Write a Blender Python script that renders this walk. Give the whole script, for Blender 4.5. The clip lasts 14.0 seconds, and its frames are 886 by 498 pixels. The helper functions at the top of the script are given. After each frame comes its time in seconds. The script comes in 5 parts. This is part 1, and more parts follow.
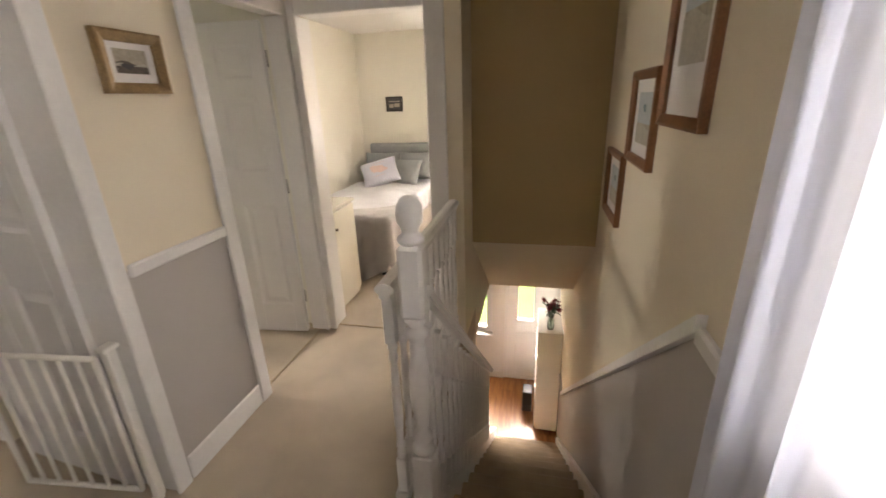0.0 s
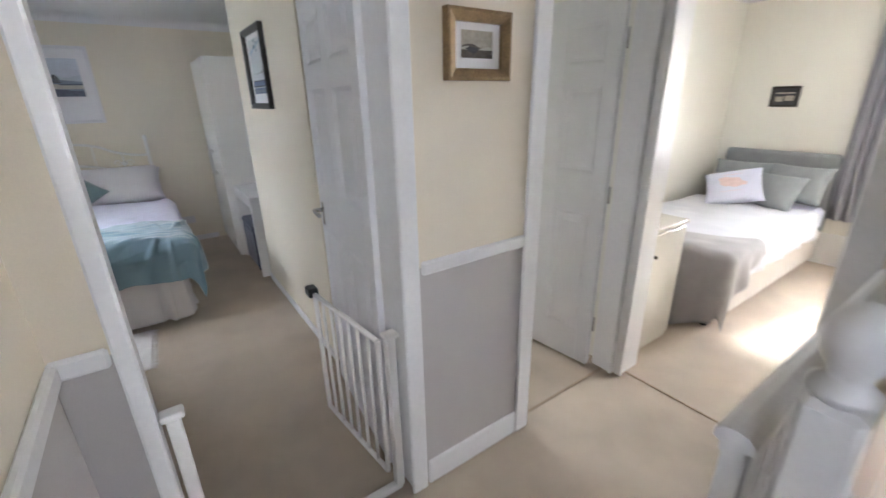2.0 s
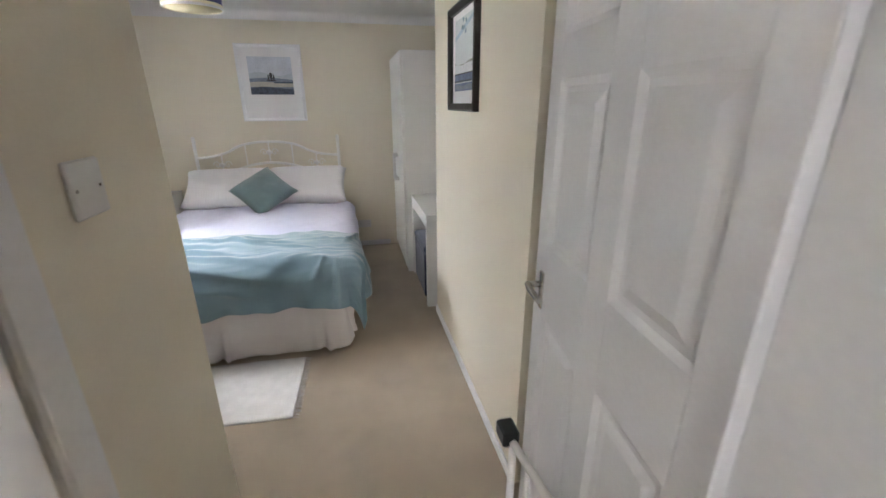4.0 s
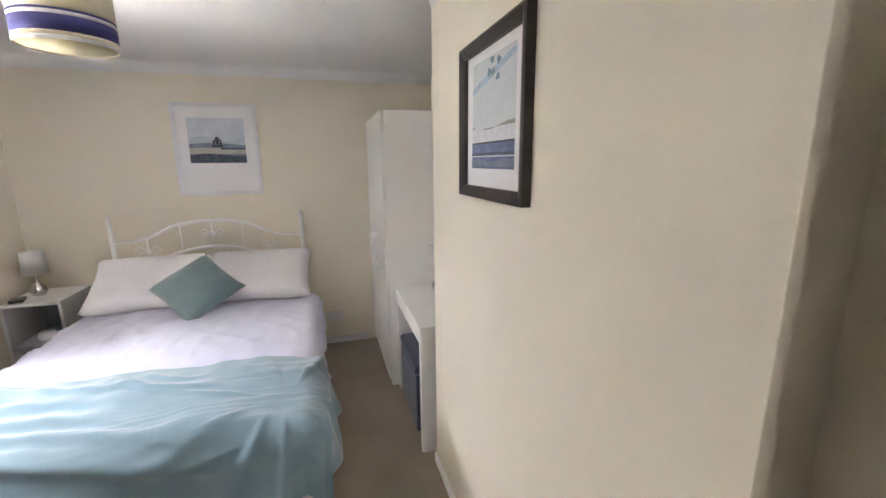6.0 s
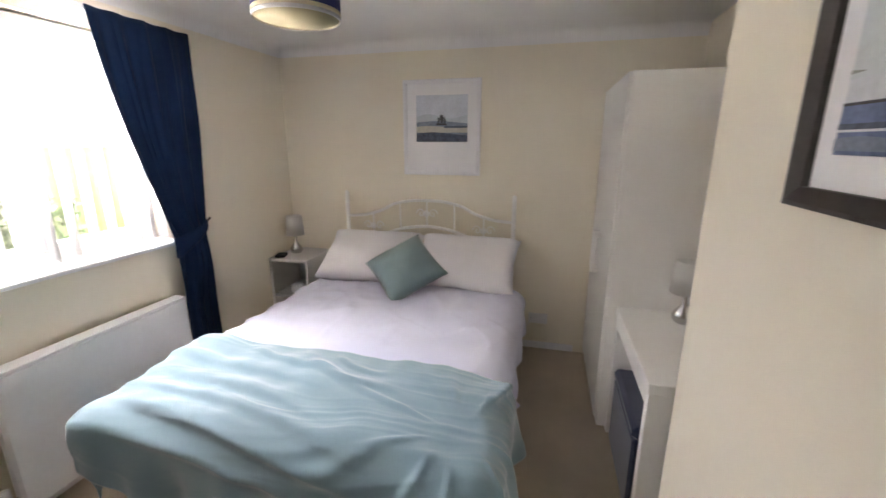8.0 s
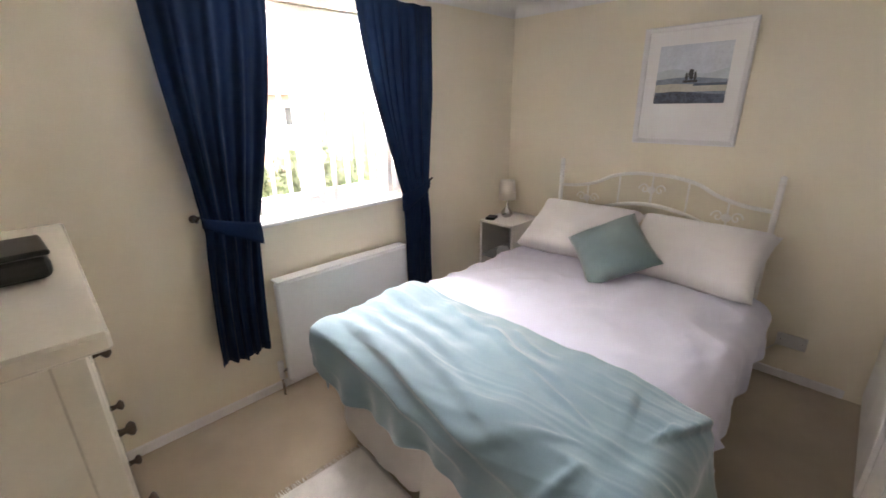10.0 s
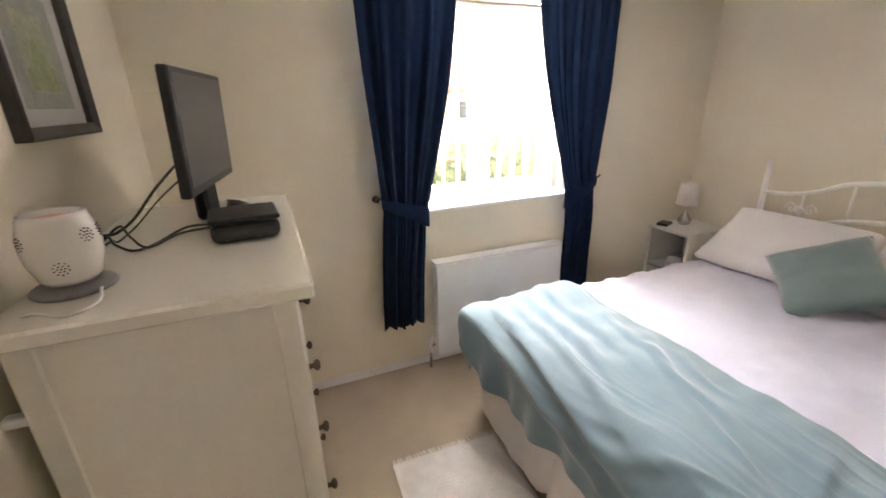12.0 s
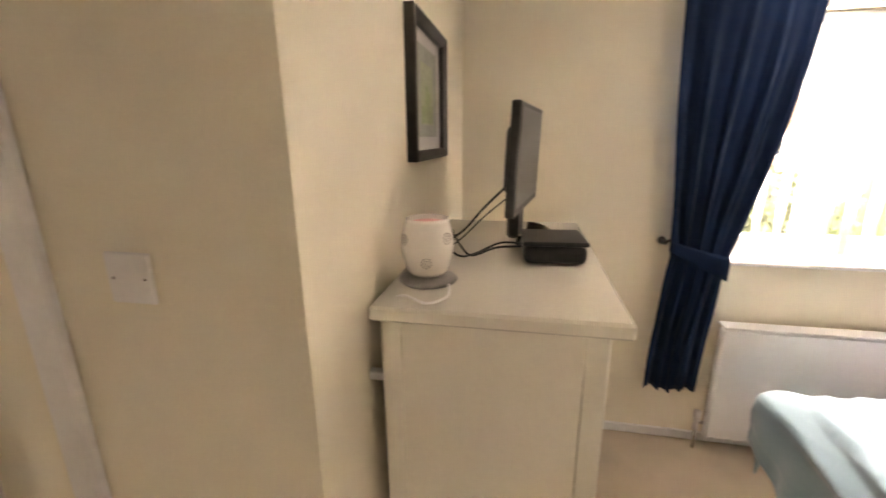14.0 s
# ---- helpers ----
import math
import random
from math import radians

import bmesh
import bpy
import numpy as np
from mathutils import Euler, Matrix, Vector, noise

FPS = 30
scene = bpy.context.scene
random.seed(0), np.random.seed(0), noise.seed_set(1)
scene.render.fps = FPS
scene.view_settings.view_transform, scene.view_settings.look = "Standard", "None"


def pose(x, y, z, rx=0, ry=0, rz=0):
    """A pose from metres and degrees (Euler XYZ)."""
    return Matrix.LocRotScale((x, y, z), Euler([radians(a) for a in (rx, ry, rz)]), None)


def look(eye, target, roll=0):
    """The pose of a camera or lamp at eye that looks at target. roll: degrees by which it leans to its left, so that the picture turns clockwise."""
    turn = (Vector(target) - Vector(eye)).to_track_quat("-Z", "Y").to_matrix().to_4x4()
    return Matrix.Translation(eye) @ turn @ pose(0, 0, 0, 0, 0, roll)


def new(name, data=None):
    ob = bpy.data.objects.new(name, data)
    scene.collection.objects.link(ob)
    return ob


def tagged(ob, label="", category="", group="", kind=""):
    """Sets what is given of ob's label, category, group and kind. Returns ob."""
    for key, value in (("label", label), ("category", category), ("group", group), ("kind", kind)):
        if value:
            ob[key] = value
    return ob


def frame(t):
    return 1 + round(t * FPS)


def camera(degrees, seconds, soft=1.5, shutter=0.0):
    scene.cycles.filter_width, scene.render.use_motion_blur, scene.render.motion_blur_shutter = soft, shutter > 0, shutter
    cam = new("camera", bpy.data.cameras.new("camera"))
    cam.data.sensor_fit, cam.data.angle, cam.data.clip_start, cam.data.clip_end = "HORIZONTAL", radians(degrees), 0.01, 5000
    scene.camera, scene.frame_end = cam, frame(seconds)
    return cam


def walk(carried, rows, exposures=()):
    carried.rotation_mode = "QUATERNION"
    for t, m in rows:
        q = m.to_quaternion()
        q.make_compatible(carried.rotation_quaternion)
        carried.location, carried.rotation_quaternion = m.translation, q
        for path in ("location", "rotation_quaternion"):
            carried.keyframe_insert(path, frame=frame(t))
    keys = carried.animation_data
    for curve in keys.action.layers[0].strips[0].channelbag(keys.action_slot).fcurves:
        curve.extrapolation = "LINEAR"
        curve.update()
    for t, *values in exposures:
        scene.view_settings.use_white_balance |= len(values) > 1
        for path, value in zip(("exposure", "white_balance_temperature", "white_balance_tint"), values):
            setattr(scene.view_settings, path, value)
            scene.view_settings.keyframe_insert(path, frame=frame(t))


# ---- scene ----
cam = camera(94.0, 14.0, shutter=0.35)
PATH = [
    (0, (0.977, 0.529, 1.554), (0.555, 2.36, 0.871), -2.0),
    (0.5, (1.0, 0.619, 1.552), (0.738, 2.461, 0.82), -2.4),
    (1, (0.954, 0.738, 1.562), (0.176, 2.423, 0.816), -3.3),
    (1.5, (0.855, 0.797, 1.582), (-0.471, 2.103, 0.851), -3.2),
    (2, (0.68, 0.939, 1.557), (-0.863, 2.01, 0.87), -1.1),
    (2.5, (0.501, 1.039, 1.56), (-1.24, 1.753, 0.881), -1.7),
    (4.8, (-0.734, 1.113, 1.543), (-2.598, 1.467, 0.91), 0.0),
    (5, (-0.834, 1.139, 1.551), (-2.71, 1.51, 0.964), 0.3),
    (5.5, (-1.052, 1.12, 1.602), (-2.933, 1.626, 1.146), -0.3),
    (6, (-1.201, 1.138, 1.628), (-3.082, 1.676, 1.214), -0.5),
    (6.5, (-1.342, 1.17, 1.623), (-3.294, 1.301, 1.209), -0.4),
    (7, (-1.472, 1.203, 1.653), (-3.433, 1.087, 1.28), -0.6),
    (7.5, (-1.561, 1.153, 1.662), (-3.504, 0.986, 1.219), -0.4),
    (8, (-1.719, 1.173, 1.623), (-3.598, 0.702, 1.127), 0.1),
    (8.5, (-1.859, 1.238, 1.638), (-3.634, 0.459, 1.145), 0.7),
    (9, (-1.881, 1.25, 1.634), (-3.509, 0.228, 1.083), -0.1),
    (9.2, (-1.867, 1.241, 1.637), (-3.434, 0.136, 1.068), -0.3),
    (11.3, (-1.896, 1.28, 1.647), (-2.83, -0.33, 0.914), -1.4),
    (11.5, (-1.886, 1.273, 1.646), (-2.762, -0.374, 0.923), -1.3),
    (12, (-1.855, 1.257, 1.644), (-2.565, -0.489, 0.974), -1.4),
    (12.5, (-1.828, 1.254, 1.659), (-2.437, -0.579, 1.142), -1.1),
    (13, (-1.806, 1.251, 1.666), (-2.24, -0.643, 1.191), -0.5),
    (13.5, (-1.771, 1.243, 1.659), (-1.803, -0.693, 1.16), -0.3),
    (14, (-1.682, 1.209, 1.647), (-1.304, -0.685, 1.127), -0.5),
]
EXPOSURES = [(0, 2.9, 7400, 18), (0.5, 2.6, 7900, 18), (1.0, 2.95, 8400, 18), (1.5, 3.15, 6100, 14), (2.0, 3.2, 5850, 14), (2.5, 3.25, 5950, 14), (5, 3.55, 6450, 15), (5.6, 3.65, 6500, 17), (7.0, 3.25, 6600, 18), (9, 3.3, 6950, 19), (12.5, 3.5, 7500, 20), (14, 3.75, 8500, 23)]
walk(cam, [(t, look(eye, target, roll)) for t, eye, target, roll in PATH], EXPOSURES)

# ---- light ----
world = bpy.data.worlds.new("world")
scene.world = world
world.use_nodes = True
wn = world.node_tree
sky = wn.nodes.new("ShaderNodeTexSky")
sky.sky_type, sky.sun_disc = "NISHITA", False
sky.sun_elevation, sky.sun_rotation = radians(41), radians(11)
sky.air_density, sky.dust_density = 1.0, 3.0
wn.nodes["Background"].inputs["Strength"].default_value = 0.15
wn.links.new(sky.outputs["Color"], wn.nodes["Background"].inputs["Color"])

sun = new("sun", bpy.data.lights.new("sun", "SUN"))
sun.data.energy, sun.data.angle, sun.data.color = 1.3, radians(4), (1, 0.96, 0.9)
sun.matrix_world = look((2, 10, 8.9), (0, 0, 0))


def window_light(name, eye, target, w, h, watts, colour=(1.0, 0.98, 0.95)):
    """An added area lamp outside one opening that stands in for sky or ground light."""
    ob = new(name, bpy.data.lights.new(name, "AREA"))
    ob.data.shape, ob.data.size, ob.data.size_y = "RECTANGLE", w, h
    ob.data.energy, ob.data.color = watts, colour
    ob.matrix_world = look(eye, target)
    return ob


window_light("skylight_bedroom", (-3.1, -2.35, 2.95), (-3.1, 0.6, 1.0), 1.9, 1.5, 38, (0.94, 0.97, 1.0))
# lamp added below sill height in place of light bounced off the ground
window_light("ground_bounce_lamp_bedroom", (-3.1, -2.35, 0.15), (-3.1, -0.95, 1.65), 1.5, 0.8, 132, (1.0, 0.97, 0.92))
window_light("skylight_landing", (2.35, 0.62, 2.2), (1.4, 0.62, 1.7), 2.4, 2.0, 43)
window_light("skylight_north_room", (0.75, 7.8, 2.8), (0.5, 6.0, 1.5), 1.8, 1.4, 33, (0.95, 0.98, 1.0))
# fill lamp added to brighten the side room through an unseen window
window_light("unseen_window_fill_west_room", (-4.2, 2.65, 2.3), (-2.9, 2.65, 1.5), 0.6, 1.0, 14)
window_light("skylight_hall", (0.6, 8.0, 0.3), (0.7, 6.0, -1.4), 2.4, 1.8, 175)


# ---- materials ----
def shader(name):
    m = bpy.data.materials.new(name)
    m.use_nodes = True
    return m, m.node_tree, m.node_tree.nodes["Principled BSDF"]


def surface(name, colour, rough=0.6, metal=0.0, vary=0.06, scale=3.0, fine=180.0, bump=0.05, dist=0.002, sheen=0.0, coat=0.0, through_light=0.0, vary_hue=None):
    """A base colour with broad blotches, fine grain and fine relief."""
    m, nt, b = shader(name)
    co = nt.nodes.new("ShaderNodeTexCoord")
    n1, n2 = nt.nodes.new("ShaderNodeTexNoise"), nt.nodes.new("ShaderNodeTexNoise")
    n1.inputs["Scale"].default_value, n1.inputs["Detail"].default_value = scale, 4
    n2.inputs["Scale"].default_value, n2.inputs["Detail"].default_value = fine, 3
    for n in (n1, n2):
        nt.links.new(co.outputs["Object"], n.inputs["Vector"])
    add = nt.nodes.new("ShaderNodeMath")
    add.operation = "ADD"
    nt.links.new(n1.outputs["Fac"], add.inputs[0])
    nt.links.new(n2.outputs["Fac"], add.inputs[1])
    ramp = nt.nodes.new("ShaderNodeValToRGB")
    ramp.color_ramp.elements[0].position, ramp.color_ramp.elements[1].position = 0.35, 0.65
    lo, hi = [max(0, c * (1 - vary)) for c in colour], [min(1, c * (1 + vary)) for c in colour]
    if vary_hue:
        lo = vary_hue
    ramp.color_ramp.elements[0].color, ramp.color_ramp.elements[1].color = (*lo, 1), (*hi, 1)
    half = nt.nodes.new("ShaderNodeMath")
    half.operation = "MULTIPLY"
    half.inputs[1].default_value = 0.5
    nt.links.new(add.outputs[0], half.inputs[0])
    nt.links.new(half.outputs[0], ramp.inputs["Fac"])
    nt.links.new(ramp.outputs["Color"], b.inputs["Base Color"])
    b.inputs["Roughness"].default_value, b.inputs["Metallic"].default_value = rough, metal
    b.inputs["Sheen Weight"].default_value, b.inputs["Coat Weight"].default_value = sheen, coat
    if bump:
        bp = nt.nodes.new("ShaderNodeBump")
        bp.inputs["Strength"].default_value, bp.inputs["Distance"].default_value = bump, dist
        nt.links.new(n2.outputs["Fac"], bp.inputs["Height"])
        nt.links.new(bp.outputs["Normal"], b.inputs["Normal"])
    if through_light:
        tr, mix, out = nt.nodes.new("ShaderNodeBsdfTranslucent"), nt.nodes.new("ShaderNodeMixShader"), nt.nodes["Material Output"]
        nt.links.new(ramp.outputs["Color"], tr.inputs["Color"])
        mix.inputs["Fac"].default_value = through_light
        nt.links.new(b.outputs[0], mix.inputs[1])
        nt.links.new(tr.outputs[0], mix.inputs[2])
        nt.links.new(mix.outputs[0], out.inputs["Surface"])
    return m


def glass(name, tint=(1, 1, 1)):
    m, nt, b = shader(name)
    b.inputs["Base Color"].default_value = (*tint, 1)
    b.inputs["Roughness"].default_value, b.inputs["Transmission Weight"].default_value, b.inputs["IOR"].default_value = 0.0, 1.0, 1.45
    return m


CREAM = surface("cream_wall_paint", (0.81, 0.745, 0.61), 0.75, vary=0.025, scale=1.3, fine=240, bump=0.05, dist=0.001)
LANDING = surface("warm_landing_wall_paint", (0.80, 0.72, 0.58), 0.75, vary=0.03, scale=1.3, fine=240, bump=0.05, dist=0.001)
TAN = surface("tan_bulkhead_surface", (0.50, 0.37, 0.20), 0.75, vary=0.04, scale=1.3, fine=240, bump=0.05, dist=0.001)
PALE = surface("pale_ivory_wall_paint", (0.82, 0.80, 0.73), 0.75, vary=0.02, scale=1.3, fine=240, bump=0.05, dist=0.001)
GREY = surface("grey_dado_paint", (0.50, 0.47, 0.45), 0.7, vary=0.03, scale=2, fine=220, bump=0.05, dist=0.001)
CEIL = surface("white_ceiling_paint", (0.80, 0.79, 0.77), 0.85, vary=0.02, scale=2, fine=120, bump=0.15, dist=0.001)
TRIM = surface("white_gloss_paint", (0.80, 0.79, 0.78), 0.32, vary=0.03, scale=4, fine=60, bump=0.06, dist=0.0015)
DOORM = surface("white_moulded_door_paint", (0.78, 0.77, 0.77), 0.4, vary=0.03, scale=3, fine=130, bump=0.05, dist=0.001)
CARPET = surface("beige_carpet", (0.47, 0.385, 0.285), 0.95, vary=0.2, scale=3.2, fine=420, bump=0.9, dist=0.004, sheen=0.3)
STAIRC = surface("brown_stair_carpet", (0.36, 0.27, 0.17), 0.95, vary=0.2, scale=7, fine=380, bump=0.9, dist=0.004, sheen=0.3)
WHITEF = surface("white_furniture_lacquer", (0.82, 0.80, 0.76), 0.28, vary=0.02, scale=3, fine=90, bump=0.03, dist=0.001)
# grey that puts the shade of an open recess into the colour
GREYF = surface("shaded_recess_grey_lacquer", (0.33, 0.34, 0.35), 0.45, vary=0.05, scale=5, fine=90, bump=0.03, dist=0.001)
IVORY = surface("ivory_furniture_paint", (0.80, 0.76, 0.67), 0.20, vary=0.02, scale=3, fine=90, bump=0.015, dist=0.001, coat=0.6)
METALW = surface("cream_enamelled_metal", (0.86, 0.84, 0.80), 0.35, vary=0.03, scale=20, fine=200, bump=0.02)
PILLOWC = surface("white_pillow_cotton", (0.80, 0.78, 0.79), 0.85, vary=0.03, scale=6, fine=600, bump=0.25, dist=0.001, sheen=0.2)
COTTON = surface("white_cotton", (0.66, 0.665, 0.79), 0.85, vary=0.03, scale=6, fine=600, bump=0.25, dist=0.001, sheen=0.2)
VALANCE = surface("off_white_valance_cotton", (0.76, 0.72, 0.70), 0.9, vary=0.05, scale=6, fine=500, bump=0.3, dist=0.001)
AQUA = surface("pale_aqua_fleece", (0.18, 0.29, 0.345), 0.7, vary=0.1, scale=4, fine=350, bump=0.3, dist=0.0015, sheen=0.6)
TEAL = surface("grey_teal_plush", (0.15, 0.225, 0.23), 0.85, vary=0.1, scale=8, fine=300, bump=0.5, dist=0.002, sheen=0.6)
NAVY = surface("navy_curtain_cloth", (0.003, 0.014, 0.046), 0.9, vary=0.25, scale=5, fine=500, bump=0.3, dist=0.001, sheen=0.02)
NAVY.node_tree.nodes["Principled BSDF"].inputs["Specular IOR Level"].default_value = 0.15
NAVYV = surface("navy_upholstery", (0.008, 0.015, 0.050), 0.8, vary=0.2, scale=6, fine=400, bump=0.4, dist=0.002, sheen=0.4)
SHEER = surface("white_voile", (0.76, 0.80, 0.92), 0.8, vary=0.03, scale=9, fine=700, bump=0.1, through_light=0.15)
vt = SHEER.node_tree
v_out, v_mix, v_clear = vt.nodes["Material Output"], vt.nodes.new("ShaderNodeMixShader"), vt.nodes.new("ShaderNodeBsdfTransparent")
v_mix.inputs["Fac"].default_value = 0.24     # open weave
vt.links.new(v_out.inputs["Surface"].links[0].from_socket, v_mix.inputs[1])
vt.links.new(v_clear.outputs[0], v_mix.inputs[2])
vt.links.new(v_mix.outputs[0], v_out.inputs["Surface"])
BLIND = surface("white_blind_fabric", (0.56, 0.56, 0.55), 0.8, vary=0.03, scale=9, fine=700, bump=0.15, through_light=0.03)
UPVC = surface("white_upvc", (0.82, 0.82, 0.83), 0.3, vary=0.02, scale=6, fine=50, bump=0.01)
RADI = surface("white_radiator_enamel", (0.78, 0.78, 0.79), 0.3, vary=0.02, scale=5, fine=60, bump=0.02)
BLACKW = surface("black_brown_frame_wood", (0.022, 0.016, 0.013), 0.4, vary=0.3, scale=14, fine=120, bump=0.1)
GILT = surface("aged_bronze_gilt_wood", (0.27, 0.18, 0.085), 0.4, metal=0.25, vary=0.3, scale=20, fine=150, bump=0.2)
OAK = surface("red_brown_frame_wood", (0.24, 0.105, 0.045), 0.4, vary=0.25, scale=18, fine=140, bump=0.15)
WFRAME = surface("white_frame_wood", (0.80, 0.79, 0.79), 0.4, vary=0.02, scale=6, fine=80, bump=0.03)
MAT = surface("off_white_mount_card", (0.83, 0.82, 0.82), 0.6, vary=0.01, scale=6, fine=300, bump=0.03)
CHROME = surface("brushed_chrome", (0.62, 0.61, 0.60), 0.22, metal=1.0, vary=0.05, scale=9, fine=200, bump=0.02)
BRONZE = surface("dark_bronze_metal", (0.10, 0.075, 0.055), 0.35, metal=0.8, vary=0.2, scale=20, fine=200, bump=0.05)
BLACKP = surface("black_plastic", (0.014, 0.014, 0.015), 0.38, vary=0.2, scale=12, fine=200, bump=0.06)
SCREEN = surface("dark_grey_lcd_screen", (0.045, 0.045, 0.045), 0.28, vary=0.05, scale=3, fine=300, bump=0.0)
CERAMIC = surface("white_glazed_ceramic", (0.80, 0.765, 0.72), 0.18, vary=0.02, scale=10, fine=60, bump=0.03, coat=0.4)
HOLE = surface("dark_pierced_hole", (0.04, 0.035, 0.03), 0.9, vary=0.1)
WAX = surface("pink_wax", (0.62, 0.27, 0.25), 0.4, vary=0.1, scale=12)
SHADE = surface("white_fabric_lampshade", (0.80, 0.78, 0.74), 0.8, vary=0.03, scale=9, fine=500, bump=0.2, through_light=0.3)
SHADEC = surface("cream_lampshade_cloth", (0.70, 0.63, 0.46), 0.8, vary=0.04, scale=9, fine=500, bump=0.2, through_light=0.25)
# darker copy of the cream cloth; the drum's dim inside is in its colour
SHADED = surface("dimmed_olive_diffuser_cloth", (0.34, 0.30, 0.18), 0.8, vary=0.05, scale=9, fine=500, bump=0.2)
SHADEN = surface("navy_lampshade_band", (0.03, 0.03, 0.16), 0.7, vary=0.15, scale=9, fine=400, bump=0.2)
SHADEW = surface("silver_white_lampshade_band", (0.62, 0.61, 0.62), 0.5, vary=0.1, scale=9, fine=400, bump=0.2)
RUG = surface("white_cotton_rug", (0.76, 0.74, 0.72), 0.95, vary=0.1, scale=14, fine=260, bump=0.8, dist=0.004)
PLASTIC = surface("white_socket_plastic", (0.76, 0.74, 0.72), 0.35, vary=0.02, scale=9, fine=60, bump=0.0)
GREYQ = surface("silver_grey_quilt", (0.62, 0.62, 0.65), 0.7, vary=0.07, scale=6, fine=300, bump=0.4, dist=0.002, sheen=0.3)
GREYT = surface("warm_grey_throw", (0.36, 0.34, 0.335), 0.85, vary=0.1, scale=8, fine=350, bump=0.5, dist=0.002, sheen=0.4)
GREYP = surface("grey_satin_cushion", (0.30, 0.32, 0.33), 0.5, vary=0.12, scale=9, fine=300, bump=0.3)
GREYC = surface("silver_grey_curtain_cloth", (0.36, 0.36, 0.40), 0.6, vary=0.12, scale=6, fine=400, bump=0.3)
DIVAN = surface("beige_divan_cloth", (0.62, 0.57, 0.52), 0.9, vary=0.06, scale=7, fine=350, bump=0.3)
PINK = surface("faded_pink_print", (0.72, 0.55, 0.56), 0.8, vary=0.1, scale=20)
LEAF = surface("dark_green_leaf", (0.03, 0.06, 0.025), 0.5, vary=0.3, scale=30)
PETAL = surface("deep_red_petal", (0.16, 0.012, 0.02), 0.6, vary=0.35, scale=40)
GRASS = surface("lawn_grass", (0.10, 0.19, 0.03), 0.95, vary=0.35, scale=0.6, fine=40, bump=0.5, dist=0.02)
TARMAC = surface("pale_paved_road", (0.30, 0.29, 0.28), 0.9, vary=0.15, scale=0.7, fine=30, bump=0.3)
BRICKM = surface("buff_house_brick", (0.40, 0.30, 0.23), 0.9, vary=0.2, scale=1.5, fine=18, bump=0.3)
ROOF = surface("brown_roof_tiles", (0.20, 0.13, 0.10), 0.9, vary=0.25, scale=2, fine=14, bump=0.4)
HEDGE = surface("hedge_leaves", (0.11, 0.14, 0.075), 0.8, vary=0.4, scale=3, fine=30, bump=0.5)
GLASS = glass("window_glass")
VASE = glass("pale_green_vase_glass", (0.80, 0.9, 0.83))
DARKPANE = surface("dark_window_pane", (0.03, 0.035, 0.04), 0.1, vary=0.2)
# tints of the printed pictures
INK = {k: surface("print_" + k, c, 0.55, vary=v, scale=s, fine=90, bump=0.0) for k, c, v, s in (
    ("pale_sky", (0.60, 0.64, 0.70), 0.10, 12), ("blue_grey_sea", (0.20, 0.24, 0.31), 0.25, 18), ("slate_sea", (0.075, 0.095, 0.14), 0.4, 22),
    ("white_foam", (0.66, 0.68, 0.70), 0.1, 25), ("mist", (0.50, 0.56, 0.60), 0.10, 9), ("teal_smudge", (0.16, 0.25, 0.30), 0.3, 20),
    ("sand", (0.50, 0.48, 0.42), 0.15, 15), ("charcoal", (0.05, 0.05, 0.055), 0.4, 30), ("sepia", (0.42, 0.38, 0.31), 0.2, 20),
    ("dark_sepia", (0.10, 0.085, 0.07), 0.4, 30), ("olive", (0.16, 0.20, 0.09), 0.35, 22), ("pale_olive", (0.34, 0.37, 0.25), 0.2, 15), ("grey_mount", (0.50, 0.50, 0.49), 0.05, 9), ("pale_wash", (0.62, 0.66, 0.66), 0.06, 9), ("blue_wash", (0.40, 0.52, 0.60), 0.15, 12),
    ("ink_blue_sea", (0.13, 0.17, 0.30), 0.3, 16), ("grey_green", (0.30, 0.32, 0.28), 0.15, 14), ("moss", (0.27, 0.33, 0.17), 0.25, 18))}


def wood_floor(name):
    m, nt, b = shader(name)
    co, mp, wv, ns = (nt.nodes.new("ShaderNode" + k) for k in ("TexCoord", "Mapping", "TexWave", "TexNoise"))
    nt.links.new(co.outputs["Object"], mp.inputs["Vector"])
    mp.inputs["Scale"].default_value = (6, 0.7, 1)
    ns.inputs["Scale"].default_value, ns.inputs["Detail"].default_value = 4, 6
    nt.links.new(mp.outputs[0], ns.inputs["Vector"])
    info = nt.nodes.new("ShaderNodeObjectInfo")
    mixr = nt.nodes.new("ShaderNodeMath")
    mixr.operation = "ADD"
    nt.links.new(ns.outputs["Fac"], mixr.inputs[0])
    sc = nt.nodes.new("ShaderNodeMath")
    sc.operation = "MULTIPLY_ADD"
    sc.inputs[1].default_value, sc.inputs[2].default_value = 0.35, -0.17
    nt.links.new(info.outputs["Random"], sc.inputs[0])
    nt.links.new(sc.outputs[0], mixr.inputs[1])
    rp = nt.nodes.new("ShaderNodeValToRGB")
    rp.color_ramp.elements[0].position, rp.color_ramp.elements[1].position = 0.3, 0.75
    rp.color_ramp.elements[0].color, rp.color_ramp.elements[1].color = (0.20, 0.075, 0.022, 1), (0.44, 0.20, 0.07, 1)
    nt.links.new(mixr.outputs[0], rp.inputs["Fac"])
    nt.links.new(rp.outputs["Color"], b.inputs["Base Color"])
    b.inputs["Roughness"].default_value = 0.28
    return m


PLANK = wood_floor("orange_oak_laminate")


